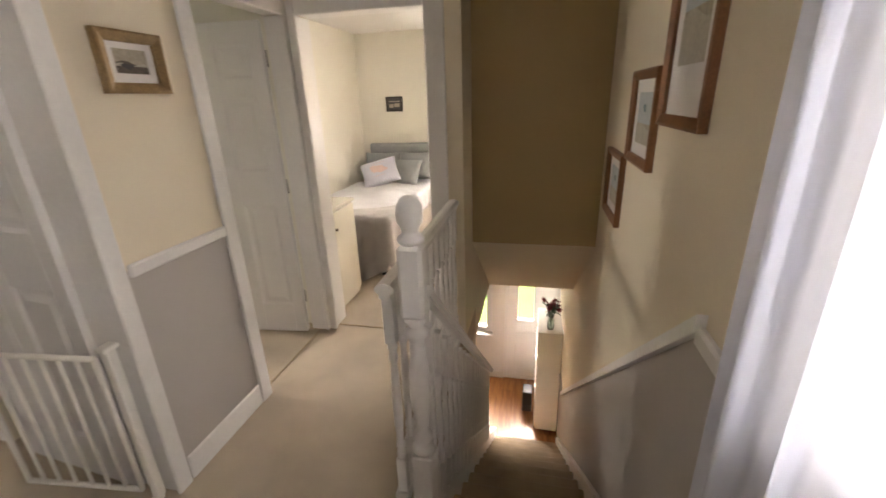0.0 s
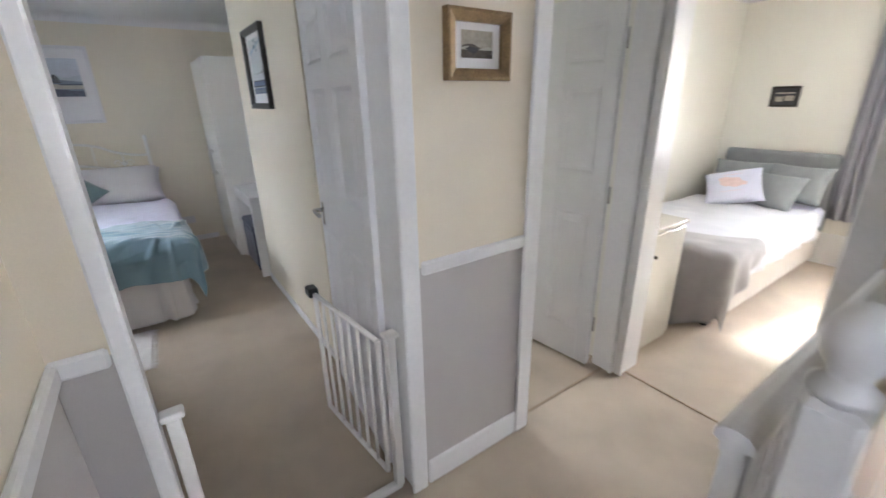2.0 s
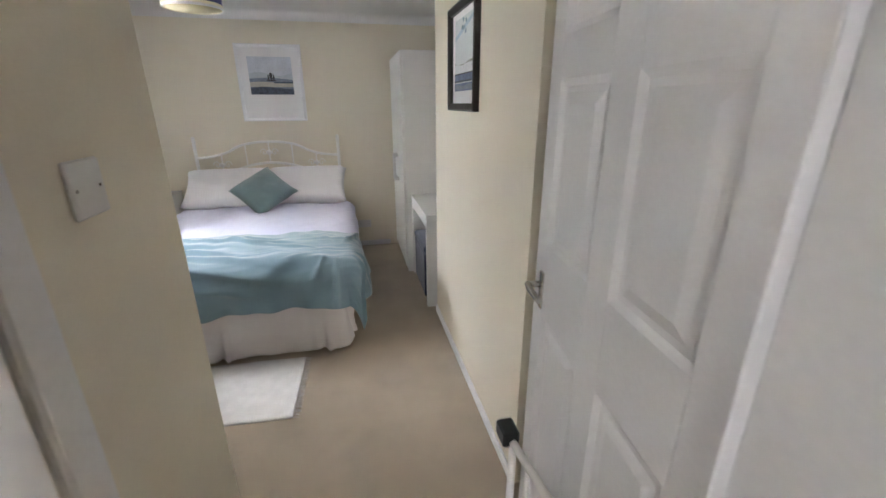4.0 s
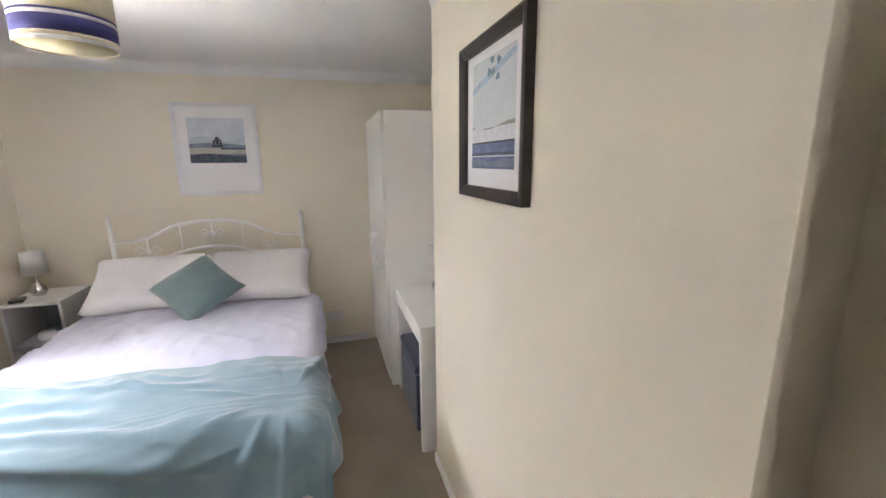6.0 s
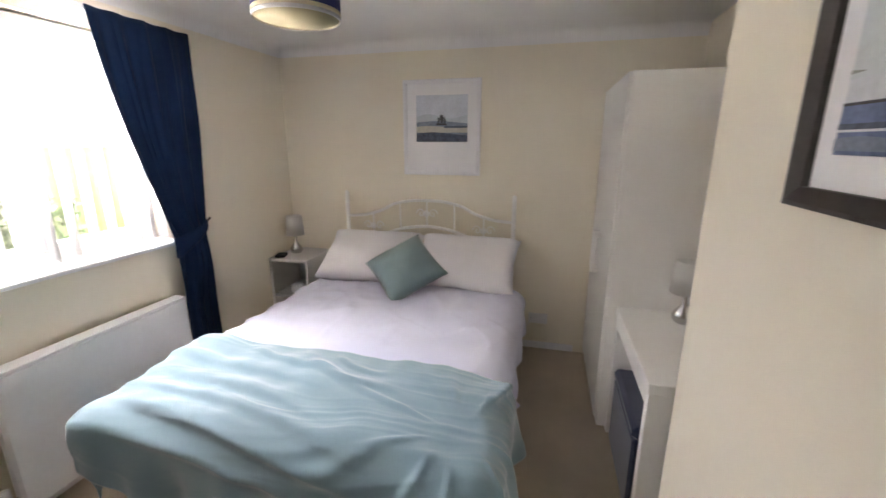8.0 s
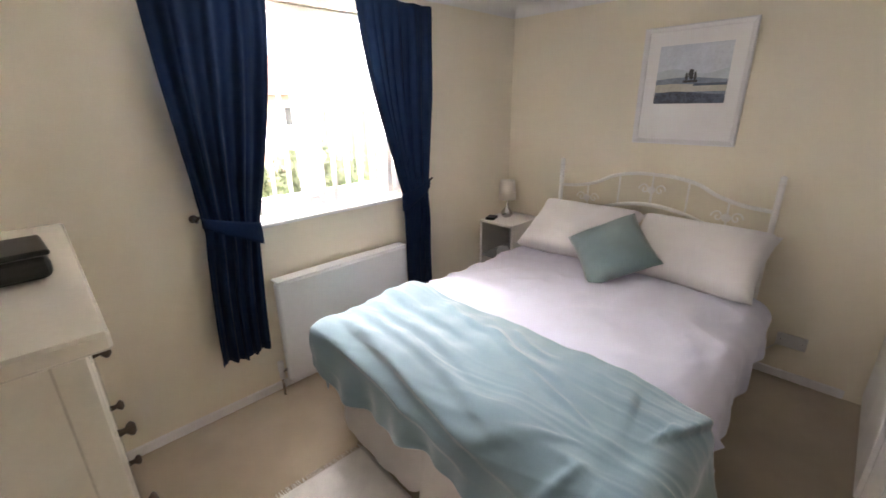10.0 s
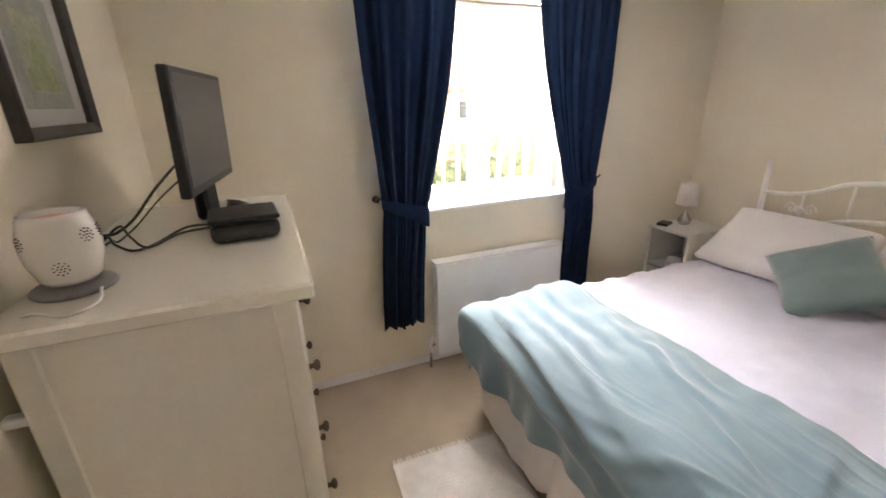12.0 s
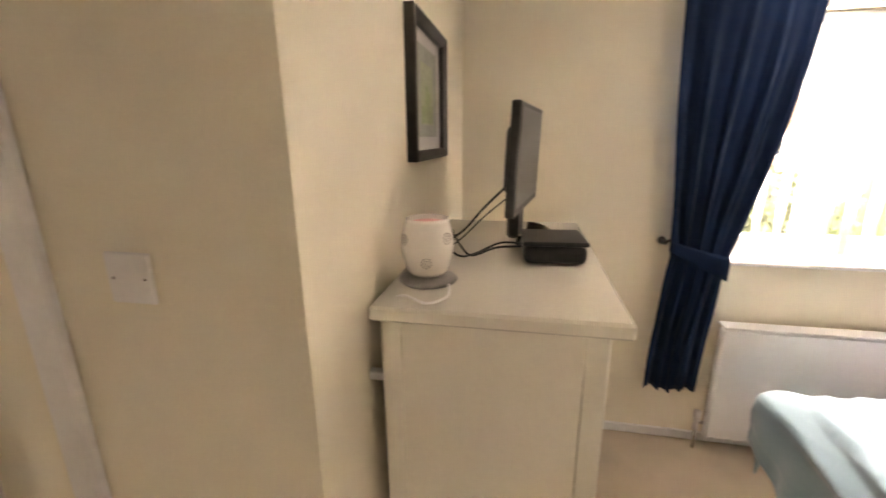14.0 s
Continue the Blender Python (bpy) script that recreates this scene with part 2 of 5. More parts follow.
# ---- mesh helpers ----
def mesh_of(bm, name, mats, smooth=False):
    me = bpy.data.meshes.new(name)
    bmesh.ops.recalc_face_normals(bm, faces=bm.faces)
    bm.to_mesh(me)
    bm.free()
    for m in mats if isinstance(mats, (list, tuple)) else [mats]:
        me.materials.append(m)
    if smooth:
        for p in me.polygons:
            p.use_smooth = True
    return me


def thing(name, bm, mats, label, category, group="", kind="", at=None, smooth=False):
    """A top-level thing: of one mesh, or an Empty where bm is None."""
    ob = new(name, mesh_of(bm, name, mats, smooth) if bm else None)
    if at is not None:
        ob.matrix_world = at
    return tagged(ob, label, category, group, kind)


def part(name, bm, mats, parent, label="", smooth=False, at=None):
    ob = new(name, mesh_of(bm, name, mats, smooth))
    ob.parent = parent
    if at is not None:
        ob.matrix_basis = at
    return tagged(ob, label)


def box(bm, x0, x1, y0, y1, z0, z1, bevel=0.0, mat=0, segs=1):
    r = bmesh.ops.create_cube(bm, size=1.0, matrix=Matrix.Translation(((x0 + x1) / 2, (y0 + y1) / 2, (z0 + z1) / 2)) @ Matrix.Diagonal((x1 - x0, y1 - y0, z1 - z0, 1)))
    faces = {f for v in r["verts"] for f in v.link_faces}
    for f in faces:
        f.material_index = mat
    if bevel:
        edges = {e for v in r["verts"] for e in v.link_edges}
        out = bmesh.ops.bevel(bm, geom=list(edges), offset=bevel, segments=segs, affect="EDGES", profile=0.5)
        for f in out["faces"]:
            f.material_index = mat
    return bm


def boxes(*rows, bevel=0.0):
    bm = bmesh.new()
    for r in rows:
        box(bm, *r, bevel=bevel)
    return bm


def lathe(profile, steps=24, bm=None, at=Matrix.Identity(4), mat=0, hollow=False):
    """profile: rows of (radius, height), turned round z; hollow: a closed profile, as of a ring."""
    bm = bm or bmesh.new()
    rings = []
    for r, z in profile:
        if r < 1e-5:
            rings.append([bm.verts.new(at @ Vector((0, 0, z)))])
        else:
            rings.append([bm.verts.new(at @ Vector((r * math.cos(6.28318 * k / steps), r * math.sin(6.28318 * k / steps), z))) for k in range(steps)])
    for a, b in zip(rings, rings[1:] + rings[:1] if hollow else rings[1:]):
        for k in range(steps):
            m = (k + 1) % steps
            if len(a) == 1 and len(b) == 1:
                break
            q = (a[0], b[m], b[k]) if len(a) == 1 else (a[k], a[m], b[0]) if len(b) == 1 else (a[k], a[m], b[m], b[k])
            f = bm.faces.new(q)
            f.material_index, f.smooth = mat, True
    for ring in (rings[0], rings[-1]):
        if len(ring) > 1 and not hollow:
            bm.faces.new(ring).material_index = mat
    return bm


def tube(points, radius, steps=8, bm=None, mat=0):
    """A round bar through the points."""
    bm = bm or bmesh.new()
    pts = [Vector(p) for p in points]
    rings = []
    for i, p in enumerate(pts):
        d = (pts[min(i + 1, len(pts) - 1)] - pts[max(i - 1, 0)]).normalized()
        side = d.cross(Vector((0, 0, 1)) if abs(d.z) < 0.95 else Vector((1, 0, 0))).normalized()
        up = side.cross(d)
        rings.append([bm.verts.new(p + radius * (math.cos(6.28318 * k / steps) * side + math.sin(6.28318 * k / steps) * up)) for k in range(steps)])
    for a, b in zip(rings, rings[1:]):
        for k in range(steps):
            f = bm.faces.new((a[k], a[(k + 1) % steps], b[(k + 1) % steps], b[k]))
            f.smooth, f.material_index = True, mat
    bm.faces.new(rings[0])
    bm.faces.new(rings[-1])
    return bm


def sheet(nu, nv, place, thick=0.0, mat=0, bm=None):
    """A grid of places place(u, v), u and v from 0 to 1, with a thickness along the normal."""
    bm = bm or bmesh.new()
    grid = [[Vector(place(i / nu, j / nv)) for j in range(nv + 1)] for i in range(nu + 1)]
    layers = [[[bm.verts.new(p) for p in row] for row in grid]]
    if thick:
        back = []
        for i in range(nu + 1):
            row = []
            for j in range(nv + 1):
                a = grid[min(i + 1, nu)][j] - grid[max(i - 1, 0)][j]
                b = grid[i][min(j + 1, nv)] - grid[i][max(j - 1, 0)]
                n = a.cross(b)
                row.append(bm.verts.new(grid[i][j] + (n.normalized() * thick if n.length > 1e-9 else Vector((0, 0, 0)))))
            back.append(row)
        layers.append(back)
    fs = []
    for vs in layers:
        for i in range(nu):
            for j in range(nv):
                fs.append(bm.faces.new((vs[i][j], vs[i + 1][j], vs[i + 1][j + 1], vs[i][j + 1])))
    if thick:
        f, g = layers
        for i in range(nu):
            for j in (0, nv):
                fs.append(bm.faces.new((f[i][j], f[i + 1][j], g[i + 1][j], g[i][j])))
        for j in range(nv):
            for i in (0, nu):
                fs.append(bm.faces.new((f[i][j], f[i][j + 1], g[i][j + 1], g[i][j])))
    for q in fs:
        q.smooth, q.material_index = True, mat
    return bm


def ease(a, b, x):
    x = min(1, max(0, (x - a) / (b - a)))
    return x * x * (3 - 2 * x)


def spline(pts, n=8):
    """Catmull-Rom points through pts."""
    P = [Vector(p) for p in pts]
    P = [2 * P[0] - P[1]] + P + [2 * P[-1] - P[-2]]
    out = []
    for i in range(1, len(P) - 2):
        for k in range(n):
            t = k / n
            out.append(0.5 * (2 * P[i] + (P[i + 1] - P[i - 1]) * t + (2 * P[i - 1] - 5 * P[i] + 4 * P[i + 1] - P[i + 2]) * t * t + (3 * P[i] - P[i - 1] - 3 * P[i + 1] + P[i + 2]) * t ** 3))
    return out + [P[-2]]


def cushion(w, d, h, puff=0.5, bm=None, n=22, seed=0, at=Matrix.Identity(4), mat=0):
    """A stuffed cushion or pillow of width w, depth d, height h, with pinched corners and soft dents."""
    bm = bm or bmesh.new()

    def place(side):
        def f(u, v):
            a, b = 2 * u - 1, 2 * v - 1
            edge = max(0, (1 - abs(a) ** 3) * (1 - abs(b) ** 3)) ** puff
            x, y = a * w / 2 * (1 - 0.07 * (1 - b * b)), b * d / 2 * (1 - 0.07 * (1 - a * a))
            k = noise.noise((a * 1.7 + seed, b * 1.7, side * 3.1 + seed)) * 0.13 + noise.noise((a * 5 + seed, b * 4, side)) * 0.05
            return at @ Vector((x, y, side * h / 2 * edge * (1 + k) + 0.004 * side))
        return f
    sheet(n, n, place(1), bm=bm, mat=mat)
    sheet(n, n, place(-1), bm=bm, mat=mat)
    bmesh.ops.remove_doubles(bm, verts=bm.verts, dist=0.0085)
    return bm


# ---- structure ----
CZ = 2.36           # ceiling of the upper floor
DADO_Z = 1.0      # middle of the dado rail
LOW = -2.60         # floor of the hall below


def structure(name, rows, mat, label, category, bevel=0.0):
    return thing(name, boxes(*rows, bevel=bevel), mat, label, category, kind="structure")


structure("floor", [(-5.0, -0.46, -1.0, 2.2, -0.20, 0), (-0.46, 0.56, 0.55, 3.0, -0.20, 0), (0.25, 1.39, -0.9, 0.55, -0.20, 0), (0.56, 1.39, 0.55, 1.60, -0.20, 0),
                    (-3.0, -0.46, 2.2, 3.0, -0.20, 0), (-1.75, 0.56, 3.0, 6.0, -0.20, 0), (0.56, 2.2, 4.46, 6.0, -0.20, 0)],
          CARPET, "beige cut-pile carpet through landing and bedrooms", "floor")
structure("ceiling", [(-5.0, 2.2, -1.25, 6.1, CZ, CZ + 0.1)], CEIL, "matt white painted plaster ceiling", "ceiling")
# bedroom
WX0, WX1, WZ0, WZ1 = -3.74, -2.48, 1.05, 2.16
structure("wall_south", [(-5.0, WX0, -1.25, -0.99, 0, CZ), (WX1, -1.25, -1.25, -0.99, 0, CZ), (WX0, WX1, -1.25, -0.99, 0, WZ0 - 0.02), (WX0, WX1, -1.25, -0.99, WZ1, CZ)],
          CREAM, "cream painted bedroom wall round a window", "wall")
structure("wall_west", [(-5.0, -4.9, -0.99, 2.2, 0, CZ)], CREAM, "cream painted bedroom wall behind the bed", "wall")
structure("wall_east", [(-1.35, -1.25, -0.99, 0.66, 0, CZ), (-1.25, -0.56, 0.56, 0.66, 0, CZ)], CREAM, "cream painted bedroom wall turning into the entry passage", "wall")
structure("wall_north", [(-3.15, -1.535, 1.65, 1.86, 0, CZ), (-1.535, -0.56, 1.76, 1.86, 0, CZ), (-3.15, -3.0, 1.86, 2.2, 0, CZ), (-4.9, -3.15, 2.1, 2.2, 0, CZ)],
          CREAM, "cream painted bedroom wall with a recess for the open door", "wall")
# landing
AY0, AY1, BY0, BY1, DH = 0.80, 1.56, 2.20, 2.91, 2.03
structure("wall_landing_west", [(-0.56, -0.46, 0.555, AY0 - 0.02, DADO_Z, CZ), (-0.56, -0.46, AY1 + 0.02, BY0 - 0.02, DADO_Z, CZ), (-0.56, -0.46, AY0 - 0.02, AY1 + 0.02, DH + 0.02, CZ),
                                (-0.56, -0.46, BY0 - 0.02, BY1 + 0.02, DH + 0.02, CZ), (-0.56, -0.46, BY1 + 0.02, 3.1, 0, CZ)], LANDING, "warm cream painted landing wall above a dado rail", "wall")
structure("wall_dado_west", [(-0.56, -0.46, 0.555, AY0 - 0.02, 0, DADO_Z), (-0.56, -0.46, AY1 + 0.02, BY0 - 0.02, 0, DADO_Z)], GREY, "grey painted landing wall below a dado rail", "wall")
structure("wall_landing_south", [(-0.46, 0.35, 0.555, 0.655, DADO_Z, CZ), (0.25, 0.35, -0.9, 0.555, DADO_Z, CZ), (0.25, 1.39, -1.0, -0.9, DADO_Z, CZ)], LANDING, "warm cream painted landing wall above a dado rail", "wall")
structure("wall_dado_south", [(-0.46, 0.35, 0.555, 0.655, 0, DADO_Z), (0.25, 0.35, -0.9, 0.555, 0, DADO_Z), (0.25, 1.39, -1.0, -0.9, 0, DADO_Z)], GREY, "grey painted landing wall below a dado rail", "wall")
CX0, CX1 = -0.40, 0.37
structure("wall_landing_north", [(-0.46, CX0 - 0.02, 2.945, 3.1, 0, CZ), (CX1 + 0.02, 0.56, 2.945, 3.1, 0, CZ), (CX0 - 0.02, CX1 + 0.02, 2.945, 3.1, DH + 0.02, CZ), (0.46, 0.56, 3.1, 3.40, 0, CZ)],
          LANDING, "warm cream painted landing wall round a doorway", "wall")
# the bulkhead is a darker tan than the cream walls beside it
structure("wall_bulkhead", [(0.56, 1.39, 3.28, 3.40, 0.59, CZ)], TAN, "tan bulkhead wall above the stairs", "wall")
LY0, LY1, LZ0, LZ1 = 0.12, 1.12, 1.08, 2.12


def slope_z(y):
    """Height of the stair's nosing line."""
    return -(y - 1.60) * 0.80


def east_wall():
    """The outer wall beside the stairs: cream above the sloping dado rail, grey below it."""
    up, low = bmesh.new(), bmesh.new()
    for r in ((-1.0, LY0, DADO_Z, CZ), (LY0, LY1, DADO_Z, LZ0 - 0.02), (LY0, LY1, LZ1, CZ), (LY1, 1.50, DADO_Z, CZ)):
        box(up, 1.39, 1.62, r[0], r[1], r[2], r[3])
    box(low, 1.39, 1.62, -1.0, 1.50, LOW, DADO_Z)
    # the part beside the flight
    ys = [1.50, 4.66, 6.1]
    zs = [DADO_Z + 0.03, LOW + 0.88, LOW + 0.88]
    for bm, lowside in ((up, False), (low, True)):
        for x in (1.39,):
            for (a, za), (b, zb) in zip(zip(ys, zs), zip(ys[1:], zs[1:])):
                z0a, z0b, z1a, z1b = (LOW, LOW, za, zb) if lowside else (za, zb, CZ, CZ)
                pts = [(a, z0a), (b, z0b), (b, z1b), (a, z1a)]
                f = [bm.verts.new((1.39, y, z)) for y, z in pts]
                g = [bm.verts.new((1.62, y, z)) for y, z in pts]
                bm.faces.new(f)
                bm.faces.new(g[::-1])
                for k in range(4):
                    bm.faces.new((f[k], g[k], g[(k + 1) % 4], f[(k + 1) % 4]))
    thing("wall_stairs_east", up, LANDING, "warm cream painted stair wall above a sloping dado rail", "wall", kind="structure")
    thing("wall_dado_stairs", low, GREY, "grey painted stair wall below a sloping dado rail", "wall", kind="structure")


east_wall()
structure("wall_stairs_west", [(0.46, 0.56, 1.62, 3.40, LOW, -0.205), (0.46, 0.56, 3.40, 4.52, -0.27, 0.60), (0.46, 1.39, 3.41, 4.52, 0.601, 0.66)], LANDING, "cream painted wall under the landing beside the stairs", "wall")


def soffit():
    bm = bmesh.new()
    pts = [(3.28, 0.588), (4.43, -0.27), (6.1, -0.27), (6.1, -0.2), (4.5, -0.2), (3.40, 0.588)]
    a = [bm.verts.new((0.56, y, z)) for y, z in pts]
    b = [bm.verts.new((1.39, y, z)) for y, z in pts]
    bm.faces.new(a)
    bm.faces.new(b[::-1])
    for k in range(6):
        bm.faces.new((a[k], b[k], b[(k + 1) % 6], a[(k + 1) % 6]))
    box(bm, -1.2, 0.46, 3.40, 6.1, -0.27, -0.205)
    box(bm, 0.46, 0.56, 4.53, 6.1, -0.27, -0.205)
    thing("ceiling_stairs", bm, LANDING, "cream painted sloping soffit above the stairs", "ceiling", kind="structure")


soffit()
# hall below
structure("floor_hall", [(-1.2, 1.39, 3.3, 6.12, LOW - 0.15, LOW - 0.012)], PLANK, "bare subfloor under the hall boards", "floor")
structure("wall_hall_west", [(-1.3, -1.2, 3.30, 6.1, LOW, -0.21), (-1.2, 0.46, 3.30, 3.40, LOW, -0.21)], LANDING, "cream painted hall wall", "wall")
HX = (0.10, 0.44, 0.62, 1.20)
structure("wall_hall_north", [(-1.2, HX[0], 6.0, 6.12, LOW, -0.27), (HX[0], HX[1], 6.0, 6.12, LOW, -1.82), (HX[0], HX[1], 6.0, 6.12, -0.5, -0.27), (HX[1], HX[2], 6.0, 6.12, LOW, -0.27),
                              (HX[2], HX[3] + 0.2, 6.0, 6.12, -0.55, -0.27), (HX[3] + 0.12, 1.39, 6.0, 6.12, LOW, -0.55)], TRIM, "white painted hall wall round the front door", "wall")
# rooms beyond
structure("wall_room_north", [(-1.85, 0.15, 6.0, 6.12, 0, CZ), (1.25, 2.2, 6.0, 6.12, 0, CZ), (0.15, 1.25, 6.0, 6.12, 0, 0.95), (0.15, 1.25, 6.0, 6.12, 2.1, CZ), (-1.45, -1.35, 3.1, 6.0, 0, CZ),
                              (2.1, 2.2, 3.4, 6.0, 0, CZ), (-1.35, -0.46, 3.1, 3.14, 0, CZ), (0.56, 2.1, 3.40, 3.46, 0.6, CZ)], PALE, "pale ivory painted walls of a small bedroom", "wall")
structure("wall_room_west", [(-3.1, -3.0, 2.2, 3.1, 0, 0.95), (-3.1, -3.0, 2.2, 3.1, 2.1, CZ), (-3.0, -0.56, 2.98, 3.1, 0, CZ), (-3.0, -0.56, 1.86, 1.90, 0, CZ)], PALE, "pale ivory painted walls of a side room", "wall")


def casing(name, rows, label):
    structure(name, rows, TRIM, label, "trim", bevel=0.006)


T = 0.07   # width of the casings
casing("trim_bedroom_door", [(-0.46, -0.440, AY0 - T + 0.04, AY0 + 0.012, 0, DH + T), (-0.46, -0.440, AY1 - 0.012, AY1 + T - 0.01, 0, DH + T), (-0.46, -0.440, AY0 + 0.012, AY1 - 0.012, DH - 0.01, DH + T),
                             (-0.632, -0.461, AY0 - 0.02, AY0, 0, DH), (-0.632, -0.461, AY1, AY1 + 0.02, 0, DH), (-0.632, -0.461, AY0, AY1, DH, DH + 0.02)], "white gloss door casing and lining")
casing("trim_side_door", [(-0.46, -0.440, BY0 - T, BY0 + 0.012, 0, DH + T), (-0.46, -0.440, BY1 - 0.012, 2.943, 0, DH + T), (-0.46, -0.440, BY0 + 0.012, BY1 - 0.012, DH - 0.01, DH + T),
                          (-0.575, -0.461, BY0 - 0.02, BY0, 0, DH), (-0.575, -0.461, BY1, BY1 + 0.02, 0, DH), (-0.575, -0.461, BY0, BY1, DH, DH + 0.02)], "white gloss door casing and lining")
casing("trim_north_door", [(-0.438, CX0 + 0.012, 2.925, 2.945, 0, DH + T), (CX1 - 0.012, CX1 + T + 0.03, 2.925, 2.945, 0, DH + T), (CX0 + 0.012, CX1 - 0.012, 2.925, 2.945, DH - 0.01, DH + T),
                           (CX0 - 0.02, CX0, 2.946, 3.115, 0, DH), (CX1, CX1 + 0.02, 2.946, 3.115, 0, DH), (CX0, CX1, 2.946, 3.115, DH, DH + 0.02)], "white gloss door casing and lining")


casing("trim_passage", [(-0.87, -0.795, 0.66, 0.682, 0, 2.10)], "white painted casing on the passage wall")


def rail_strip(name, rows, label):
    """Rounded mouldings, each a box with eased edges."""
    return structure(name, rows, TRIM, label, "trim", bevel=0.007)


rail_strip("dado_rail", [(-0.46, -0.438, AY1 + T, BY0 - T, DADO_Z - 0.025, DADO_Z + 0.025), (-0.46, -0.438, 0.655, AY0 - T + 0.035, DADO_Z - 0.025, DADO_Z + 0.025),
                         (-0.437, 0.35, 0.655, 0.677, DADO_Z - 0.025, DADO_Z + 0.025), (1.366, 1.39, -0.9, 1.50, DADO_Z - 0.025, DADO_Z + 0.025)], "white gloss dado rail along the landing")
rail_strip("baseboard_landing", [(-0.46, -0.444, AY1 + T, BY0 - T, 0, 0.125), (-0.46, -0.444, 0.655, AY0 - T + 0.035, 0, 0.125), (-0.443, 0.35, 0.655, 0.671, 0, 0.125)], "white gloss skirting board on the landing")
rail_strip("baseboard", [(-4.9, -3.15, -0.99, -0.976, 0, 0.06), (-3.15, -1.35, -0.99, -0.976, 0, 0.06), (-4.9, -4.886, -0.976, 1.45, 0, 0.06), (-1.364, -1.35, -0.976, 0.66, 0, 0.06), (-3.15, -1.535, 1.636, 1.65, 0, 0.06)],
           "low white skirting board round the bedroom")


def sloping_strip(name, x0, x1, pts, h0, h1, mat, label, category="trim"):
    bm = bmesh.new()
    for (ya, za), (yb, zb) in zip(pts, pts[1:]):
        a = [bm.verts.new((x, y, z)) for x in (x0, x1) for y, z in ((ya, za + h0), (yb, zb + h0), (yb, zb + h1), (ya, za + h1))]
        for q in ((0, 1, 2, 3), (7, 6, 5, 4), (0, 4, 5, 1), (1, 5, 6, 2), (2, 6, 7, 3), (3, 7, 4, 0)):
            bm.faces.new([a[k] for k in q])
    bmesh.ops.remove_doubles(bm, verts=bm.verts, dist=0.0005)
    return thing(name, bm, mat, label, category, kind="structure")


sloping_strip("dado_rail_stairs", 1.364, 1.39, [(1.50, DADO_Z + 0.03), (4.66, LOW + 0.88), (6.0, LOW + 0.88)], -0.025, 0.025, TRIM, "cream gloss dado rail sloping down beside the stairs")
sloping_strip("stair_string_east", 1.36, 1.39, [(1.48, slope_z(1.6)), (1.6, slope_z(1.6)), (4.72, slope_z(4.72))], -0.30, 0.07, TRIM, "white painted stair string against the wall")
sloping_strip("stair_string_west", 0.56, 0.63, [(1.62, slope_z(1.62)), (4.72, slope_z(4.72))], -0.30, 0.10, TRIM, "white painted closed stair string under the spindles")


def coving():
    """A quarter-round plaster cove where the bedroom walls meet the ceiling."""
    bm = bmesh.new()

    def run(p, q, inward):
        n = 5
        rows = []
        for e in (p, q):
            rows.append([bm.verts.new((e[0] + inward[0] * (0.075 * (1 - math.cos(k / n * 1.5708))), e[1] + inward[1] * (0.075 * (1 - math.cos(k / n * 1.5708))), CZ - 0.075 + 0.075 * math.sin(k / n * 1.5708))) for k in range(n + 1)])
        for k in range(n):
            bm.faces.new((rows[0][k], rows[1][k], rows[1][k + 1], rows[0][k + 1])).smooth = True
    run((-4.9, -0.99), (-4.9, 2.1), (1, 0))
    run((-4.9, -0.99), (-1.35, -0.99), (0, 1))
    run((-1.35, -0.99), (-1.35, 0.66), (-1, 0))
    run((-3.15, 1.65), (-1.535, 1.65), (0, -1))
    thing("trim_coving", bm, CEIL, "white plaster coving under the bedroom ceiling", "trim", kind="structure")


coving()
structure("threshold_bar", [(-0.512, -0.500, BY0, BY1, 0, 0.004)], STAIRC, "dark metal carpet bar in a doorway", "trim")
structure("threshold_strip", [(CX0, CX1, 2.99, 3.001, 0, 0.005)], STAIRC, "dark metal carpet bar in a doorway", "trim")


# ---- stairs and balustrade ----
def stairs():
    flight = thing("staircase", None, None, "carpeted straight stairs going down to the hall", "stairs", kind="structure")
    n, going, rise = 13, 0.25, 0.20
    for k in range(1, n):
        y = 1.60 + (k - 1) * going
        bm = bmesh.new()
        box(bm, 0.63, 1.36, y - 0.025, y + going, -k * rise - 0.05, -k * rise, bevel=0.012, segs=2)
        box(bm, 0.63, 1.36, y + going - 0.02, y + going, -(k + 1) * rise, -k * rise - 0.05)
        part("tread", bm, STAIRC, flight)
    bm = boxes((0.63, 1.36, 1.58, 1.60, -0.20, -0.001))
    part("riser", bm, STAIRC, flight)


stairs()


def spindle_mesh(h, square_top, square_low):
    """A turned spindle: square blocks at both ends, a slim turned shaft between."""
    bm = bmesh.new()
    s = 0.020
    box(bm, -s, s, -s, s, 0, square_low, bevel=0.002)
    box(bm, -s, s, -s, s, h - square_top, h, bevel=0.002)
    a, b = square_low, h - square_top
    L = b - a
    prof = [(0.012, a), (0.019, a + 0.02), (0.014, a + 0.045), (0.019, a + 0.065), (0.013, a + 0.09), (0.018, a + 0.35 * L), (0.019, a + 0.5 * L), (0.015, b - 0.14), (0.012, b - 0.09), (0.018, b - 0.065), (0.013, b - 0.04), (0.019, b - 0.02), (0.012, b)]
    lathe(prof, 10, bm)
    return bm


